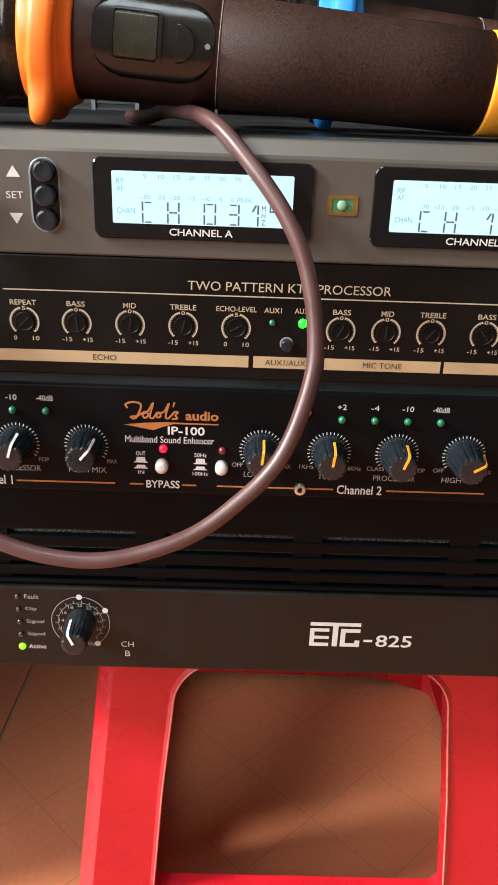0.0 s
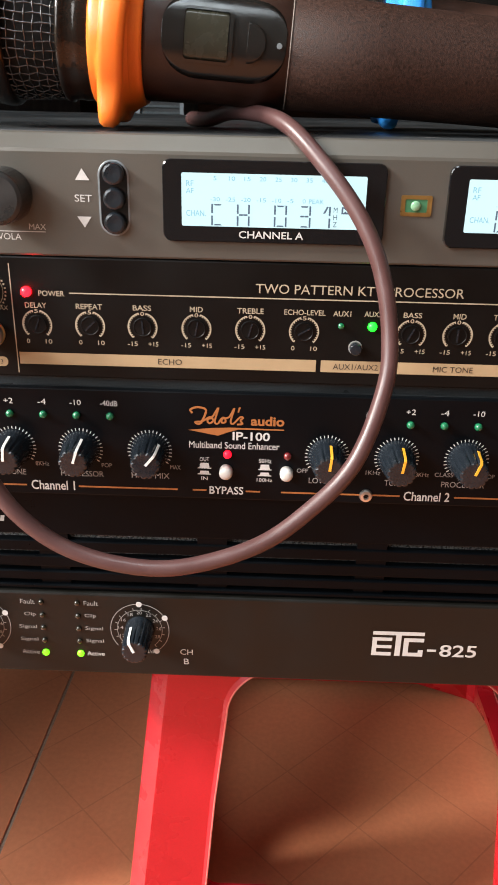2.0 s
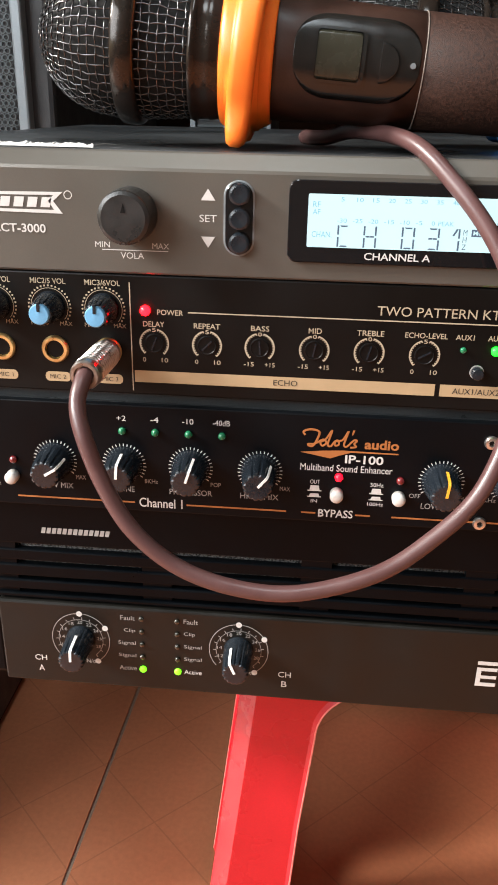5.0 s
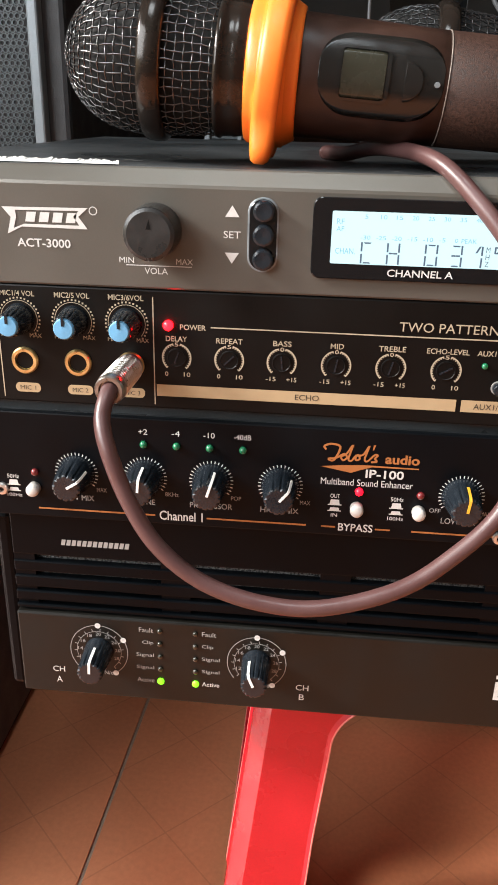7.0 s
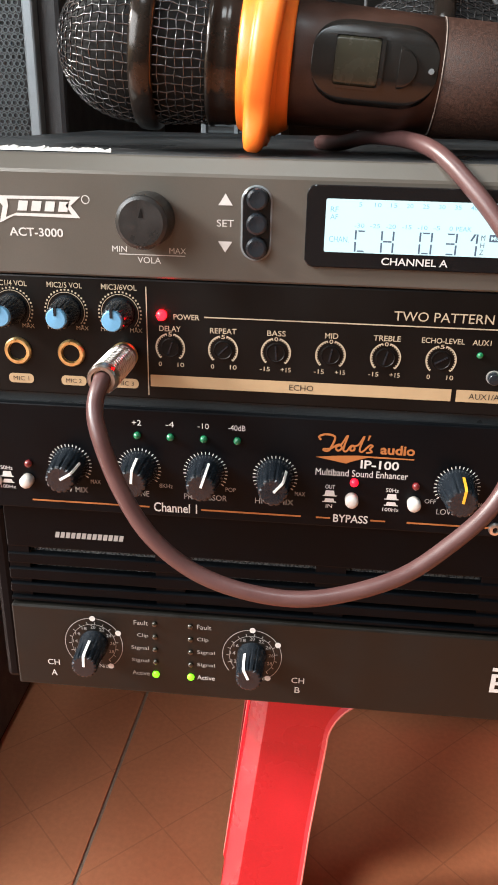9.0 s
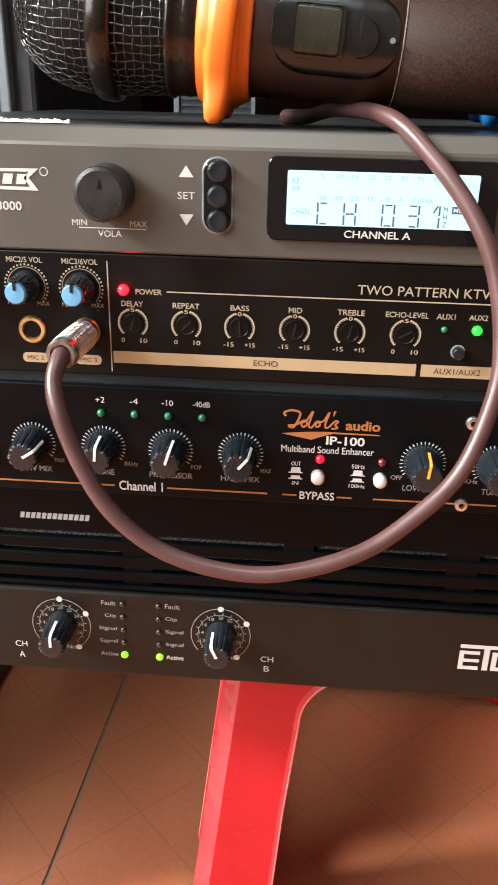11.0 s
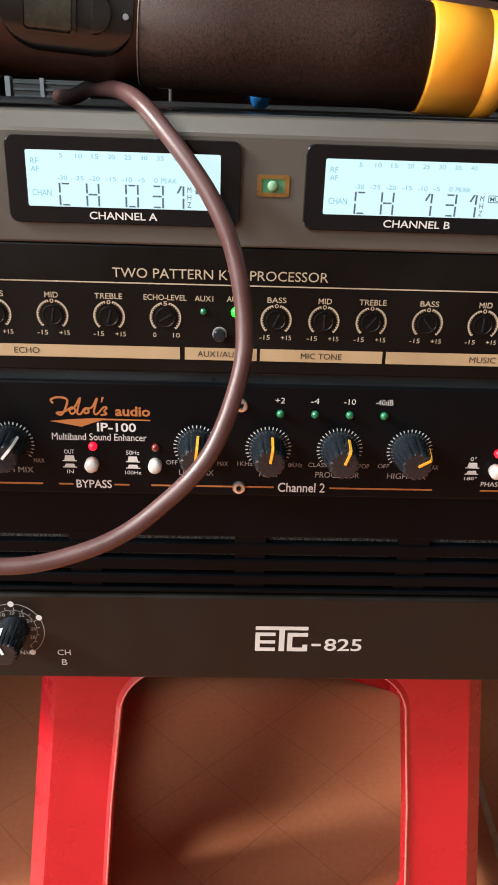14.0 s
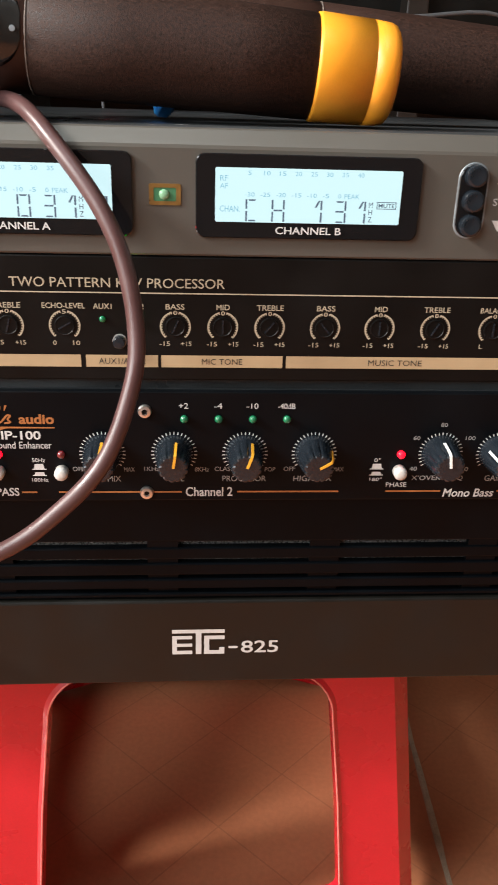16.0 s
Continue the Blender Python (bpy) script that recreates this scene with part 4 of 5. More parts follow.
    for bx, sx in ((-71.3, -82.1), (139.4, 150.2)):
        bed = part("button_bed", slab(bmesh.new(), rounded(*mm(bx - 4.9, bx + 4.9, 422.9, 447.4), 0.0048, 8), yf - 0.0004, yf + 0.0002, 0.0003), M_GLOSS, un, "black oval button bed")
        part("rim", slab(bmesh.new(), rounded(*mm(bx - 5.4, bx + 5.4, 422.4, 447.9), 0.0053, 8), yf - 0.00022, yf + 0.0002, 0.0002), M_EDGE, bed, "thin silvery rim")
        for bz in (443.4, 435.2, 427.0):
            x, z = mm(bx + 0.3, bz)
            part("push_button", lathe(bmesh.new(), [(0, 0.0038), (0.0022, 0.0037), (0.0027, 0.0034), (0.0029, 0.0028), (0.0027, 0.0001)], (x, yf - 0.0003, z), (0, -1, 0), 28), M_KNOB, bed, "round glossy black push button")
        up, dn = bmesh.new(), bmesh.new()
        flat(up, [(v * 0.001, q * 0.001) for v, q in ((sx - 2.5, 441.0), (sx + 2.5, 441.0), (sx, 444.9))], y)
        flat(dn, [(v * 0.001, q * 0.001) for v, q in ((sx - 2.5, 428.8), (sx, 425.0), (sx + 2.5, 428.8))], y)
        part("arrow", up, M_WHITE, un)
        part("arrow", dn, M_WHITE, un)
        letters("SET", sx - 3.0, sx + 3.0, 433.8, 436.2, y, M_WHITE, un)
    # illuminated switch in its bevelled opening
    fr = bmesh.new()
    o, i_ = rounded(*mm(28.3, 39.0, 431.7, 438.7), 0.0006, 3), rounded(*mm(29.8, 37.4, 433.0, 437.4), 0.0004, 3)
    sweep(fr, [[(a, yf + 0.0002, b) for a, b in o], [(a, yf - 0.0004, b) for a, b in o], [(a, yf - 0.0004, b) for a, b in i_], [(a, yf + 0.0001, b) for a, b in i_]], caps=False)
    sw = part("power_switch", fr, M_BRONZE, un, "dark bronze frame round a green lens")
    part("lens", slab(bmesh.new(), rounded(*mm(29.8, 37.4, 433.0, 437.4), 0.0004, 3), yf - 0.0002, yf + 0.0004), M_SWITCH, sw, "green lit lens")
    part("light", dome(bmesh.new(), 0.0334, yf - 0.0002, 0.4352, 0.0017, 0.0012), M_SWITCH_LIGHT, sw, "pale green lamp")
    # bare chips along the top edge
    rnd = random.Random(5)
    bm = bmesh.new()
    depth = [0.0075 + 0.0030 * noise.noise((k * 0.21, 3.0, 0.0)) + 0.0022 * rnd.random() for k in range(121)]
    curl = [0.0004 + 0.0009 * abs(noise.noise((k * 0.13, 8.0, 0.0))) + 0.0005 * rnd.random() ** 2 for k in range(121)]
    rows = []
    for k in range(121):
        x, d = -0.205 + 0.082 * k / 120, depth[k] * min(1.0, (120 - k) / 14)
        rows.append([bm.verts.new((x, 0.2946 + p, q)) for p, q in ((0.0, 0.45680), (0.0004, 0.45695), (d * 0.5, 0.45700), (d, 0.45700 + curl[k]), (d + 0.0003, 0.45675))])
    for ra, rb in zip(rows, rows[1:]):
        for k in range(4):
            bm.faces.new((ra[k], rb[k], rb[k + 1], ra[k + 1]))
    part("scuff", bm, M_SCUFF, un, "ragged white strip of torn sticker along the edge")
    for k in range(26):
        sx, sy = rnd.uniform(-0.15, -0.06), rnd.uniform(0.298, 0.325)
        if k > 18:
            sx, sy = rnd.uniform(-0.05, 0.2), rnd.uniform(0.296, 0.31)
        bm = bmesh.new()
        n = 7
        ln, wd, tilt = rnd.uniform(0.0004, 0.004), rnd.uniform(0.0002, 0.0012), rnd.uniform(-0.4, 0.4)
        ring = []
        for q in range(n):
            a = 2 * math.pi * q / n
            ring.append(bm.verts.new((sx + ln * math.cos(a) * rnd.uniform(0.5, 1.1), sy + wd * math.sin(a) * rnd.uniform(0.5, 1.2) + tilt * ln * math.cos(a), 0.45675)))
        bm.faces.new(ring)
        part("scratch", bm, M_PALE, un)
    for k in range(9):
        part("terminal_screw", lathe(bmesh.new(), [(0, 0.0016), (0.0022, 0.0016), (0.0028, 0.0010)], (-0.004 + 0.0085 * k, 0.578, 0.4564), (0, 0, 1), 10), M_STEEL, un, smooth=True)
    return un


settle(receiver(), -0.0015, 0.4360, 0.4429)


# ---- microphones ----
MIC_AXIS = Vector((1.0, 0.0, -0.072)).normalized()


def microphone(shift, ring_mat, ring_label, label):
    """A handheld wireless microphone lying on its side, head towards -x; s is the distance along it from the head's tip."""
    tip = Vector((-0.1463, 0.3205, 0.5001)) + Vector(shift)
    mic = thing("microphone", tip + MIC_AXIS * 0.14 - Vector((0, 0, 0.03)), label, "microphone", "microphones on the receiver")

    def turned(name, prof, material, parent=mic, lab="", seg=40, smooth=True):
        return part(name, lathe(bmesh.new(), prof, tip, MIC_AXIS, seg), material, parent, lab, smooth=smooth)

    def head_r(s):
        if s < 0.031:
            q = 1 - s / 0.031
            return 0.0245 * max(0.0, 1 - q ** 2.4) ** 0.5
        return 0.0245 - 0.0025 * max(0.0, (s - 0.037) / 0.024)

    # woven wire head over dark foam
    turned("foam", [(0.0012 + 0.060 * k / 24, max(0.0002, head_r(0.0012 + 0.060 * k / 24) - 0.0016)) for k in range(25)], M_FOAM, seg=24)
    u = MIC_AXIS.cross(Vector((0, 0, 1))).normalized()
    w = u.cross(MIC_AXIS)
    bm = bmesh.new()
    n_mer = 52
    length = [0.0]
    stations = [0.0006]
    s = 0.0006
    while s < 0.0600:
        ds = 0.0004
        step = math.hypot(ds, head_r(s + ds) - head_r(s))
        length.append(length[-1] + step)
        s += ds
        stations.append(s)
    pitch = 0.00295
    total = int(length[-1] / pitch)
    rings_s = [float(np.interp(pitch * (k + 0.5), length, stations)) for k in range(total)]

    def at(s, a, lift):
        r = head_r(s) + lift
        return tip + MIC_AXIS * s + (u * math.cos(a) + w * math.sin(a)) * r

    for k, s in enumerate(rings_s):
        pts = []
        m = n_mer * 2
        for i in range(m):
            ph = 1 if (i // 2 + k) % 2 else -1
            mid = 0 if i % 2 else ph
            pts.append(at(s + 0.0002 * math.sin(i * 0.9 + k), 2 * math.pi * i / m, 0.00046 * mid))
        tube(bm, pts, 0.00030, 4, closed=True)
    for i in range(n_mer):
        pts = []
        for k, s in enumerate(rings_s):
            ph = -1 if (i + k) % 2 else 1
            if head_r(s) < 0.007 and i % 2:
                continue
            pts.append(at(s, 2 * math.pi * i / n_mer + 0.012 * math.sin(k * 1.3 + i), 0.00046 * ph))
        if len(pts) > 2:
            tube(bm, pts, 0.00030, 4)
    part("wire_grille", bm, M_WIRE, mic, "woven dark steel wire head", smooth=True)
    turned("grille_band", [(0.0302, 0.0240), (0.0306, 0.0258), (0.0316, 0.0268), (0.0345, 0.0271), (0.0374, 0.0268), (0.0386, 0.0258), (0.0390, 0.0240)], M_COLLAR, lab="polished black band round the head")
    turned("collar", [(0.0560, 0.0218), (0.0566, 0.0234), (0.0580, 0.0238), (0.0588, 0.0229), (0.0625, 0.0226), (0.0632, 0.0229), (0.0642, 0.0226), (0.0700, 0.0216), (0.0720, 0.0205)], M_COLLAR, lab="polished black collar")
    hole = tip + MIC_AXIS * 0.0605 + (u * -0.62 + w * 0.78).normalized() * 0.0222
    part("pin_hole", lathe(bmesh.new(), [(0, 0.0009), (0.0008, 0.0008)], hole, (u * -0.62 + w * 0.78), 12), M_STEEL, mic)
    turned("body", [(0.0690, 0.0200), (0.0700, 0.0212), (0.0900, 0.0205), (0.1200, 0.0195), (0.1355, 0.0190), (0.1358, 0.0187)], M_MIC_SMOOTH, lab="brown-black lacquered body")
    turned("grip", [(0.1357, 0.0186), (0.1361, 0.0191), (0.1700, 0.0186), (0.2050, 0.0180), (0.2330, 0.0176), (0.2334, 0.0170)], M_MIC, lab="brown rubberised grip")
    turned("end_cap", [(0.2332, 0.0170), (0.2336, 0.0179), (0.2345, 0.0181), (0.2530, 0.0176), (0.2531, 0.0172)], M_YELLOW, lab="yellow plastic end cap")
    turned("cap_tip", [(0.2529, 0.0160), (0.2530, 0.0175), (0.2592, 0.0171), (0.2610, 0.0165), (0.2622, 0.0150), (0.2626, 0.0020)], M_AMBER, lab="darker yellow cap tip")
    turned("seam", [(0.1354, 0.0186), (0.1355, 0.01925), (0.1359, 0.01925), (0.1360, 0.0186)], M_SEAM, lab="thin worn edge line")
    # control plate set into the body, facing the front
    out = Vector((0, -1, 0.12)).normalized()
    tang = MIC_AXIS
    upv = tang.cross(out).normalized()
    if upv.z < 0:
        upv = -upv

    def on_body(s, h, lift):
        r = 0.0212 - 0.0022 * (s - 0.07) / 0.0655 + lift
        a = h / r
        return tip + tang * s + (out * math.cos(a) + upv * math.sin(a)) * r

    def patch(name, outline, lift, depth, material, parent, lab=""):
        """A raised plate that follows the body's curve; outline as (s, h)."""
        lo, hi = min(p[0] for p in outline), max(p[0] for p in outline)
        cols, rows = 22, 12

        def span(sv):
            hs = []
            for (a, b), (c, d) in zip(outline, outline[1:] + outline[:1]):
                if min(a, c) <= sv <= max(a, c) and abs(a - c) > 1e-9:
                    hs.append(b + (d - b) * (sv - a) / (c - a))
            return min(hs), max(hs)

        bm = bmesh.new()
        grid = []
        for i in range(cols + 1):
            f = 0.5 - 0.5 * math.cos(math.pi * i / cols)
            sv = lo + (hi - lo) * (0.002 + 0.996 * f)
            h0, h1 = span(sv)
            grid.append([bm.verts.new(on_body(sv, h0 + (h1 - h0) * j / rows, lift)) for j in range(rows + 1)])
        for i in range(cols):
            for j in range(rows):
                bm.faces.new((grid[i][j], grid[i + 1][j], grid[i + 1][j + 1], grid[i][j + 1]))
        rim = [e for e in bm.edges if e.is_boundary]
        made = bmesh.ops.extrude_edge_only(bm, edges=rim)
        mid = Vector(on_body((lo + hi) / 2, 0, -0.015))
        for v in [g for g in made["geom"] if isinstance(g, bmesh.types.BMVert)]:
            v.co += (mid - v.co).normalized() * depth
        return part(name, bm, material, parent, lab, smooth=True)

    plate = patch("control_plate", rounded(0.0920, 0.1345, -0.0150, 0.0136, 0.0122, 10), 0.0002, 0.0010, M_CTRL, mic, "dark glossy control plate")
    patch("screen", rounded(0.0998, 0.1146, -0.0084, 0.0070, 0.0010, 4), 0.0005, 0.0006, M_MICLCD, plate, "switched-off grey screen")
    bm = bmesh.new()
    def outline_fr(x0, x1, z0, z1, r):
        base = rounded(x0, x1, z0, z1, r, 4)
        out = []
        for (a, b), (c, d) in zip(base, base[1:] + base[:1]):
            out += [(a + (c - a) * k / 6, b + (d - b) * k / 6) for k in range(6)]
        return out
    fr_o, fr_i = outline_fr(0.0990, 0.1162, -0.0096, 0.0082, 0.0018), outline_fr(0.0996, 0.1150, -0.0086, 0.0072, 0.0012)
    sweep(bm, [[on_body(a, b, 0.0004) for a, b in fr_o], [on_body(a, b, 0.0008) for a, b in fr_o], [on_body(a, b, 0.0008) for a, b in fr_i], [on_body(a, b, 0.0004) for a, b in fr_i]], caps=False)
    part("screen_frame", bm, M_CTRL, plate)
    btn = [(0.1213 + 0.0060 * math.cos(radians(a)), -0.0016 + 0.0066 * math.sin(radians(a))) for a in range(-90, 91, 10)]
    patch("power_button", btn, 0.0009, 0.0010, M_CTRL, plate, "half-round black push button")
    patch("light_pin", [(0.1321 + 0.0010 * math.cos(k * 0.7854 + 0.01), -0.0018 + 0.0010 * math.sin(k * 0.7854 + 0.01)) for k in range(8)], 0.0012, 0.0008, M_EDGE, plate)
    # silicone ring with a flat band and long lobes that keep it from rolling
    s0, s1 = 0.0672, 0.0854
    bm = bmesh.new()
    seg = 120

    def plate(a):
        # a: 0 up; a rounded triangle whose corners keep the microphone from rolling
        d = abs((a - 278 + 60) % 120 - 60)
        return min(max(0.0290, 0.0207 / math.cos(radians(d))), 0.0405)

    def ring_at(s, share):
        ring = []
        for i in range(seg):
            a = 360 * i / seg
            r = 0.0248 + share * (sum(plate(a + e) for e in (-6, -3, 0, 3, 6)) / 5 - 0.0248)
            slant = 0.0016 * math.cos(radians(a)) if abs(s - sc) < 0.0046 else 0.0
            lean_in = (sc - s) * 0.30 * max(0.0, (r - 0.0290) / 0.0100)
            ring.append(tip + MIC_AXIS * (s + slant + lean_in) + (w * math.cos(radians(a)) - u * math.sin(radians(a))) * r)
        return ring

    sc = s0 + 0.0090
    bare = lambda s, r: [tip + MIC_AXIS * s + (w * math.cos(2 * math.pi * i / seg) - u * math.sin(2 * math.pi * i / seg)) * r for i in range(seg)]
    rings = [bare(s0, 0.0215), bare(s0, 0.0232), bare(s0 + 0.0008, 0.0240), bare(s0 + 0.0022, 0.0245), bare(sc - 0.0050, 0.0248)]
    rings += [ring_at(sc + d, f) for d, f in ((-0.0045, 0.02), (-0.0044, 0.55), (-0.0040, 0.88), (-0.0022, 1.0), (0.0020, 1.0), (0.0038, 0.88), (0.0044, 0.55), (0.0045, 0.02))]
    rings += [bare(sc + 0.0050, 0.0248), bare(s1 - 0.0042, 0.0244), bare(s1 - 0.0010, 0.0226), bare(s1, 0.0220), bare(s1, 0.0206)]
    sweep(bm, rings, closed=True)
    part("anti_roll_ring", bm, ring_mat, mic, ring_label, smooth=True)
    return mic


microphone((0, 0, 0), M_ORANGE, "glossy orange silicone ring", "brown wireless microphone with orange ring and yellow end cap")
microphone((0.105, 0.052, 0.0), M_BLUE, "blue silicone ring", "brown wireless microphone with blue ring, lying behind")


# ---- microphone cable ----
def cable():
    cb = thing("microphone_cable", (-0.11, 0.262, 0.3923), "mauve rubber cable with a nickel plug, looping before the stack", "cable")
    pts = [(-0.1191, 0.264, 0.393), (-0.1191, 0.2545, 0.393), (-0.1198, 0.2476, 0.3862), (-0.1168, 0.2419, 0.3773), (-0.1098, 0.2386, 0.3606), (-0.0996, 0.2361, 0.3451), (-0.0841, 0.2349, 0.3329), (-0.0644, 0.234, 0.3268), (-0.0432, 0.2341, 0.3264), (-0.0185, 0.2368, 0.3336), (-0.0012, 0.241, 0.3449), (0.0148, 0.2465, 0.3617), (0.024, 0.2548, 0.3854), (0.0253, 0.2612, 0.4025), (0.0216, 0.2674, 0.4228), (0.014, 0.2733, 0.4393), (0.0013, 0.2828, 0.4553), (-0.0129, 0.299, 0.4678), (-0.0301, 0.33, 0.4702), (-0.042, 0.352, 0.4668), (-0.0505, 0.366, 0.4664)]
    part("cord", tube(bmesh.new(), spline(pts, 8), 0.0029, 14), M_CABLE, cb, "mauve rubber cord", smooth=True)
    part("end_cap", lathe(bmesh.new(), [(0.0029 * math.sin(radians(a)), 0.0029 * math.cos(radians(a))) for a in range(0, 91, 15)], (-0.0505, 0.366, 0.4664), (-0.0085, 0.014, -0.0004), 14), M_CABLE, cb, smooth=True)
    o, ax = (-0.1191, 0.2880, 0.3923), (0.0, -1, 0.03)
    prof = [(0.0, 0.0034), (0.0016, 0.0034), (0.0018, 0.0049), (0.004, 0.0052)]
    shell = part("plug_shell", lathe(bmesh.new(), prof + [(0.0055, 0.0049), (0.0290, 0.0049), (0.0295, 0.0053), (0.0300, 0.0053), (0.0325, 0.0052), (0.0335, 0.0047), (0.0335, 0.0036), (0.0320, 0.0033)], o, ax, 28), M_PLUG, cb, "knurled nickel jack plug")
    # diamond knurling cut into the grip
    a0 = Vector(ax).normalized()
    side = a0.cross(Vector((0, 0, 1))).normalized()
    over = side.cross(a0)
    rings = []
    for k in range(67):
        ring = []
        for i in range(48):
            cut = min((i + k) % 6, 1) * min((i - k) % 6, 1)
            r = 0.0050 + 0.00042 * cut
            ang = 2 * math.pi * i / 48
            ring.append(Vector(o) + a0 * (0.0056 + 0.00035 * k) + (side * math.cos(ang) + over * math.sin(ang)) * r)
        rings.append(ring)
    bm = bmesh.new()
    sweep(bm, rings)
    part("knurled_grip", bm, M_PLUG, shell)
    return cb


cable()

# ---- things behind the stack ----
def speaker():
    sp = thing("loudspeaker", (-0.52, 0.75, 0), "tall black loudspeaker with perforated front and grey edge trim", "loudspeaker")
    x0, x1, yf, z1 = -0.78, -0.2555, 0.6000, 1.05
    part("cabinet", boxed(x0, x1 + 0.02, yf + 0.006, 0.98, 0.0, z1, bevel=0.004), M_CABINET, sp)
    part("edge_trim", boxed(x1 - 0.004, x1 + 0.004, yf - 0.004, yf + 0.012, 0.02, z1, bevel=0.0015), M_EDGE, sp, "grey edge trim")
    bm = bmesh.new()
    nx, nz = 26, 60
    pit = 0.0042
    gx1, gz0 = x1 - 0.005, 0.44
    hole = [(0.36 * math.cos(math.pi * k / 4 + 0.39), 0.36 * math.sin(math.pi * k / 4 + 0.39)) for k in range(8)]
    rim = [(0.5, 0.21), (0.21, 0.5), (-0.21, 0.5), (-0.5, 0.21), (-0.5, -0.21), (-0.21, -0.5), (0.21, -0.5), (0.5, -0.21)]
    verts, faces = [], []
    for i in range(nx):
        for j in range(nz):
            cx, cz = gx1 - pit * (i + 0.5 + (0.0 if j % 2 else 0.5)), gz0 + pit * (j + 0.5)
            b = len(verts)
            for k in range(8):
                verts.append((cx + rim[k][0] * pit, yf, cz + rim[k][1] * pit))
            for k in range(8):
                verts.append((cx + hole[k][0] * pit, yf, cz + hole[k][1] * pit))
            for k in range(8):
                verts.append((cx + hole[k][0] * pit, yf + 0.0015, cz + hole[k][1] * pit))
            for k in range(8):
                q = (k + 1) % 8
                faces.append((b + k, b + q, b + 8 + q, b + 8 + k))
                faces.append((b + 8 + k, b + 8 + q, b + 16 + q, b + 16 + k))
    me = bpy.data.meshes.new("front_grille")
    me.from_pydata([(v[0] - gx1, v[1] - yf, v[2] - gz0) for v in verts], [], faces)
    me.materials.append(M_GRILLE)
    put_mesh("front_grille", me, (gx1, yf, gz0), sp, "perforated black steel front")
    part("lower_front", boxed(x0, x1 - 0.005, yf + 0.001, yf + 0.005, 0.02, gz0), M_GRILLE, sp)
    return sp


speaker()


# mostly unseen box; its front and height are chosen to shade the left floor
def low_cabinet():
    x0, x1, y0, y1, z1 = -0.56, -0.282, 0.315, 0.590, 0.260
    cb = thing("subwoofer", ((x0 + x1) / 2, (y0 + y1) / 2, 0), "low black cabinet beside the stack, mostly unseen, sized to shade the floor", "loudspeaker")
    part("cabinet", boxed(x0, x1, y0, y1, 0.006, z1, bevel=0.004), M_CABINET, cb)
    part("plinth", boxed(x0 + 0.004, x1 - 0.004, y0 + 0.004, y1 - 0.004, 0.0, 0.008), M_KNOB, cb)
    part("front_grille", boxed(x0 + 0.012, x1 - 0.012, y0 - 0.006, y0 + 0.002, 0.02, z1 - 0.015, bevel=0.003), M_GRILLE, cb)
    return cb


low_cabinet()


def shelf_rack():
    rk = thing("equipment_shelf", (0.2, 1.15, 0), "dark wooden shelf unit standing against the wall", "shelf")
    for z in (0.20, 0.508, 0.83, 1.15):
        part("board", boxed(-0.75, 1.25, 0.95, 1.42, z - 0.012, z + 0.012, bevel=0.002), M_WOODDARK, rk)
    for x in (-0.75, 0.28, 1.25):
        part("upright", boxed(x - 0.012, x + 0.012, 0.95, 1.42, 0.0, 1.4, bevel=0.002), M_WOODDARK, rk)
    part("back", boxed(-0.75, 1.25, 1.42, 1.43, 0.0, 1.4), M_WOODDARK, rk)
    return rk


shelf_rack()


def far_unit(x0, x1, y0, y1, z0, z1, label):
    un = thing("audio_unit", ((x0 + x1) / 2, (y0 + y1) / 2, z0), label, "audio unit")
    part("case", boxed(x0, x1, y0 + 0.004, y1, z0, z1, bevel=0.003), M_BLACK_TOP, un)
    part("faceplate", boxed(x0 - 0.01, x1 + 0.01, y0, y0 + 0.004, z0 + 0.002, z1, bevel=0.001), M_AMP, un)
    return un


a_unit = far_unit(-0.28, 0.00, 0.98, 1.3, 0.5205, 0.63, "black audio unit with a small red light on the shelf")
part("indicator_light", dome(bmesh.new(), -0.0565, 0.98, 0.577, 0.004, 0.004), M_RED_LIT, a_unit, "lit red light")
part("trim_strip", boxed(-0.27, -0.01, 0.978, 0.981, 0.602, 0.608), M_EDGE, a_unit)
part("trim_strip", boxed(-0.27, -0.02, 0.978, 0.981, 0.545, 0.549), M_EDGE, a_unit)
far_unit(0.10, 0.50, 0.98, 1.3, 0.5205, 0.61, "black audio unit standing on the shelf")


def vented_unit():
    x0, x1, y0, y1, z1 = -0.140, -0.082, 0.640, 0.760, 0.4745
    un = thing("power_supply", ((x0 + x1) / 2, (y0 + y1) / 2, 0), "tall dark vented power supply with pale metal edge, behind the stack", "power supply")
    part("case", boxed(x0, x1, y0, y1, 0.0, z1, bevel=0.001), M_BLACK_TOP, un)
    part("edge_strip", boxed(x0 - 0.0025, x0 + 0.0015, y0 - 0.003, y0 + 0.004, 0.0, z1 + 0.0015, bevel=0.0005), M_EDGE, un, "pale metal edge")
    for px in (-0.116, -0.0835):
        part("post", boxed(px - 0.0014, px + 0.0014, y0 - 0.003, y0, 0.0, z1 + 0.001), M_EDGE, un, "grey metal post")
    for k in range(5):
        part("slat", boxed(x0 + 0.003, x1 - 0.003, y0 - 0.0016, y0, z1 - 0.003 - 0.0045 * k, z1 - 0.0015 - 0.0045 * k), M_GRILLE, un)
    return un


vented_unit()


def hanging_wire(points, r, material, label):
    wr = thing("loose_wire", points[0], label, "cable")
    part("cord", tube(bmesh.new(), spline(points, 6), r, 8), material, wr, smooth=True)


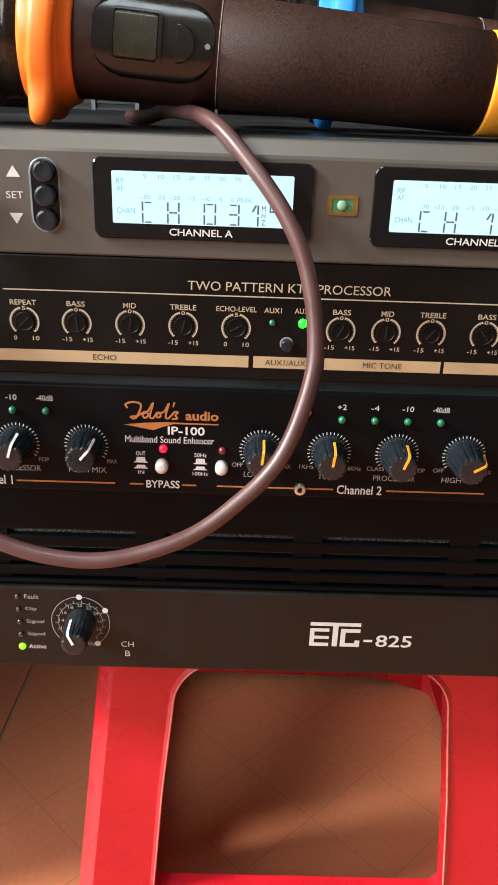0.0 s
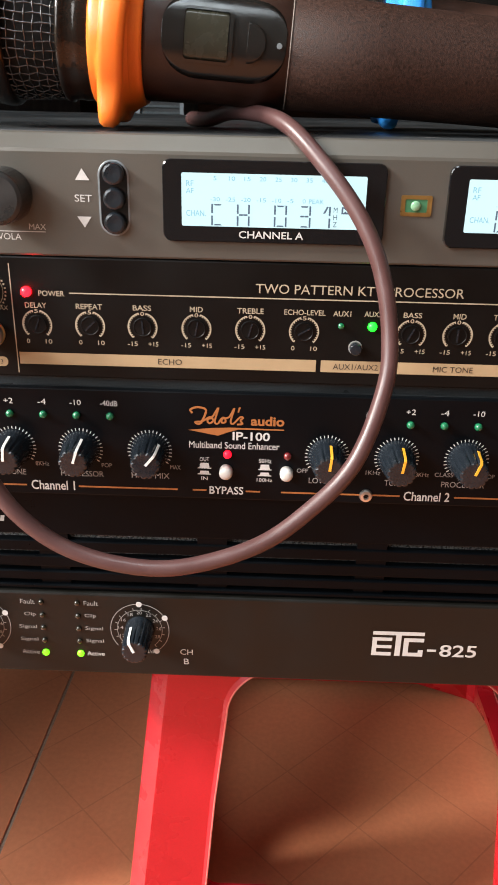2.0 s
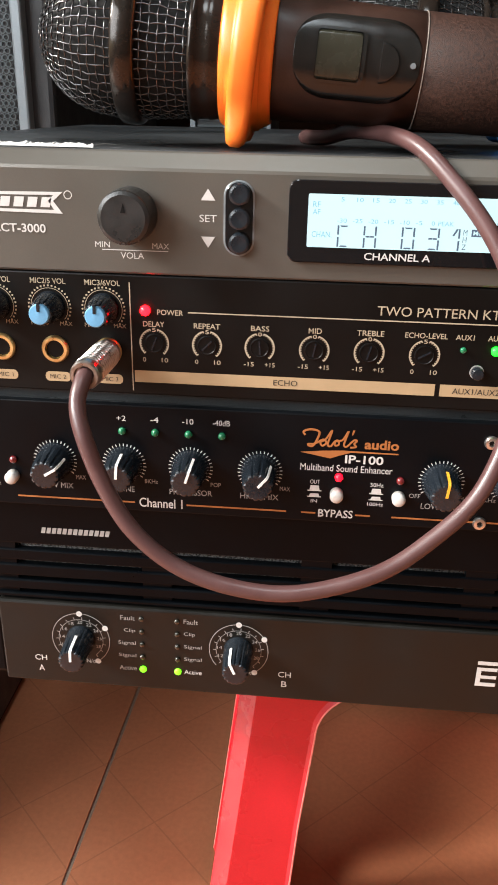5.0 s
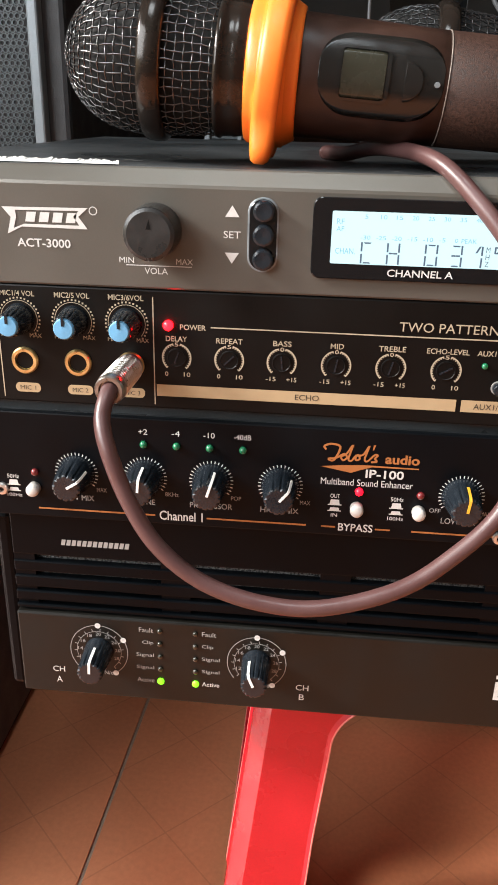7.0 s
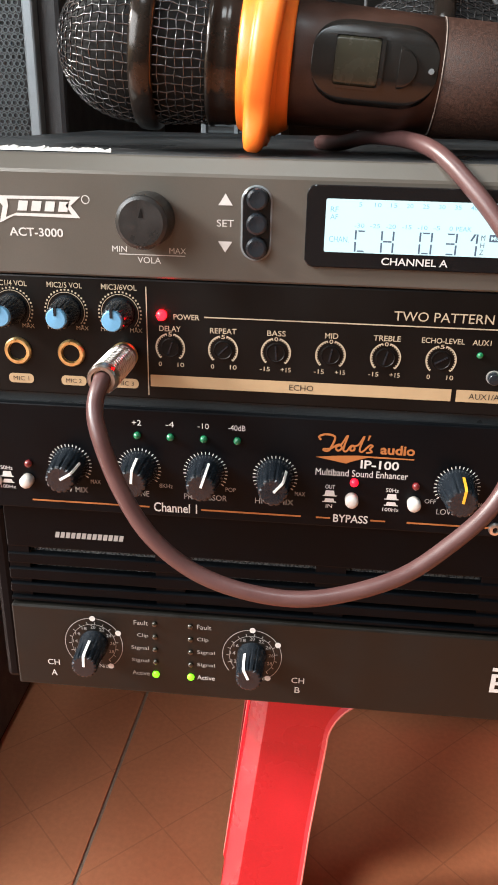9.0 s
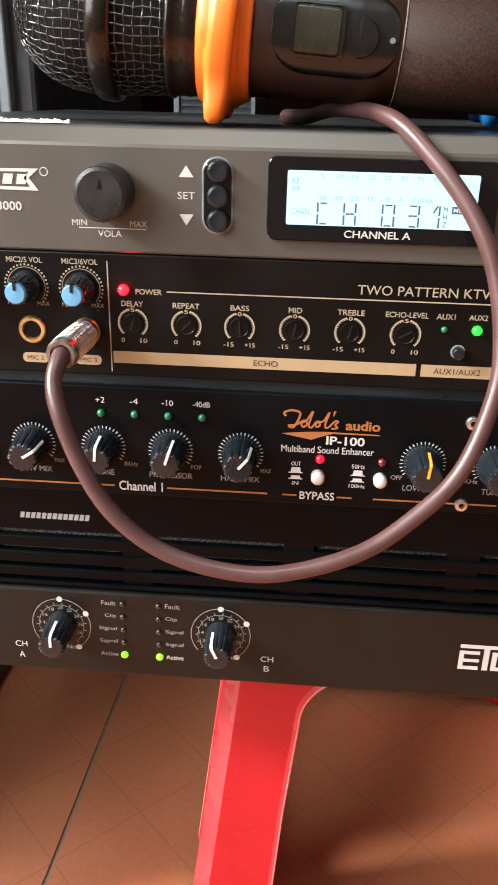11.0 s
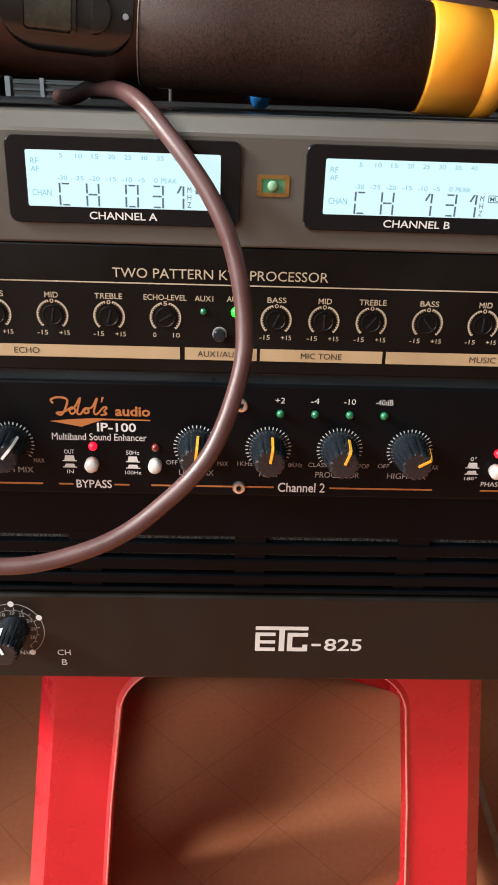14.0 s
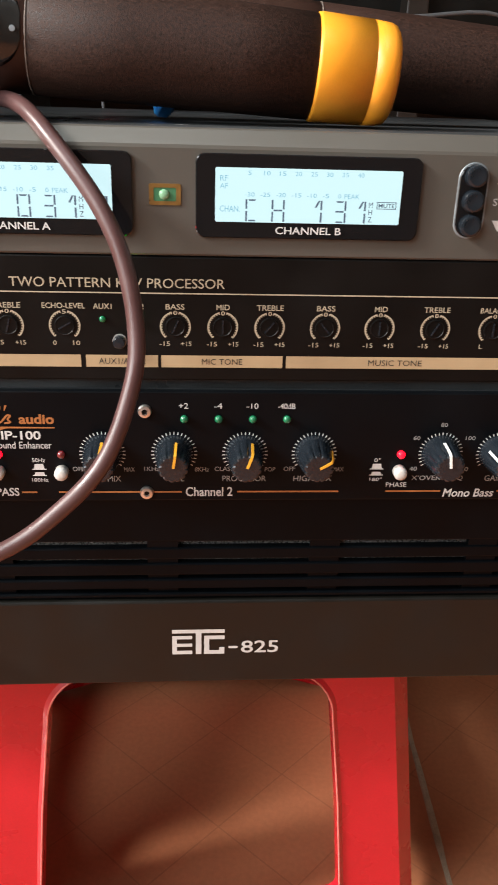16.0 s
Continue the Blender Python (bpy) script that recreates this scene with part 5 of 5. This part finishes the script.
hanging_wire([(0.02, 0.66, 0.80), (0.045, 0.65, 0.60), (0.08, 0.64, 0.535), (0.13, 0.63, 0.522), (0.20, 0.65, 0.53), (0.29, 0.68, 0.53), (0.33, 0.72, 0.45), (0.34, 0.80, 0.005)], 0.0016, M_GREYCABLE, "thin grey wire hanging behind the receiver")

hanging_wire([(-0.030, 0.68, 0.92), (-0.026, 0.65, 0.58), (-0.024, 0.65, 0.44), (-0.02, 0.70, 0.20), (-0.02, 0.72, 0.004)], 0.0012, M_GREYCABLE, "thin grey wire hanging straight behind the stack")

# ---- floor tiles, last ----
floor = bpy.data.objects["floor"]
ORIGIN["floor"] = floor.location.copy()
tile_bm = box(bmesh.new(), -0.1992, 0.1992, -0.1992, 0.1992, -0.0016, 0.0, bevel=0.0006, seg=2)
tile_me = bpy.data.meshes.new("tile")
tile_bm.to_mesh(tile_me)
tile_bm.free()
tile_me.materials.append(M_TILE)
grid_turn = radians(-2.6)
for i in range(-5, 6):
    for j in range(-7, 5):
        u, v = 0.401 * i, 0.401 * j
        cx = 0.0160 + u * math.cos(grid_turn) - v * math.sin(grid_turn)
        cy = 0.4400 + u * math.sin(grid_turn) + v * math.cos(grid_turn)
        if RX0 - 0.2 < cx < RX1 + 0.2 and RY0 - 0.2 < cy < RY1 + 0.2:
            put_mesh("tile", tile_me, (cx, cy, 0.0), floor, turn=(0, 0, grid_turn))

# the joint beside the stool is filled with pale cement, uneven along its edges
bm = bmesh.new()
rows = []
for k in range(161):
    v = -1.2 + 2.2 * k / 160
    half = 0.0021 + 0.0010 * noise.noise((k * 0.37, 0.0, 0.0)) + 0.0005 * random.random()
    shift = 0.2005 + 0.0008 * noise.noise((k * 0.15, 5.0, 0.0))
    row = []
    for du, z in ((-half, 0.0001), (-half * 0.5, 0.0007), (half * 0.5, 0.0007), (half, 0.0001)):
        u = shift + du
        row.append(bm.verts.new((0.0160 + u * math.cos(grid_turn) - v * math.sin(grid_turn), 0.4400 + u * math.sin(grid_turn) + v * math.cos(grid_turn), z)))
    rows.append(row)
for ra, rb in zip(rows, rows[1:]):
    for k in range(3):
        bm.faces.new((ra[k], rb[k], rb[k + 1], ra[k + 1]))
part("joint", bm, M_GROUT_PALE, floor, "pale uneven cement joint")
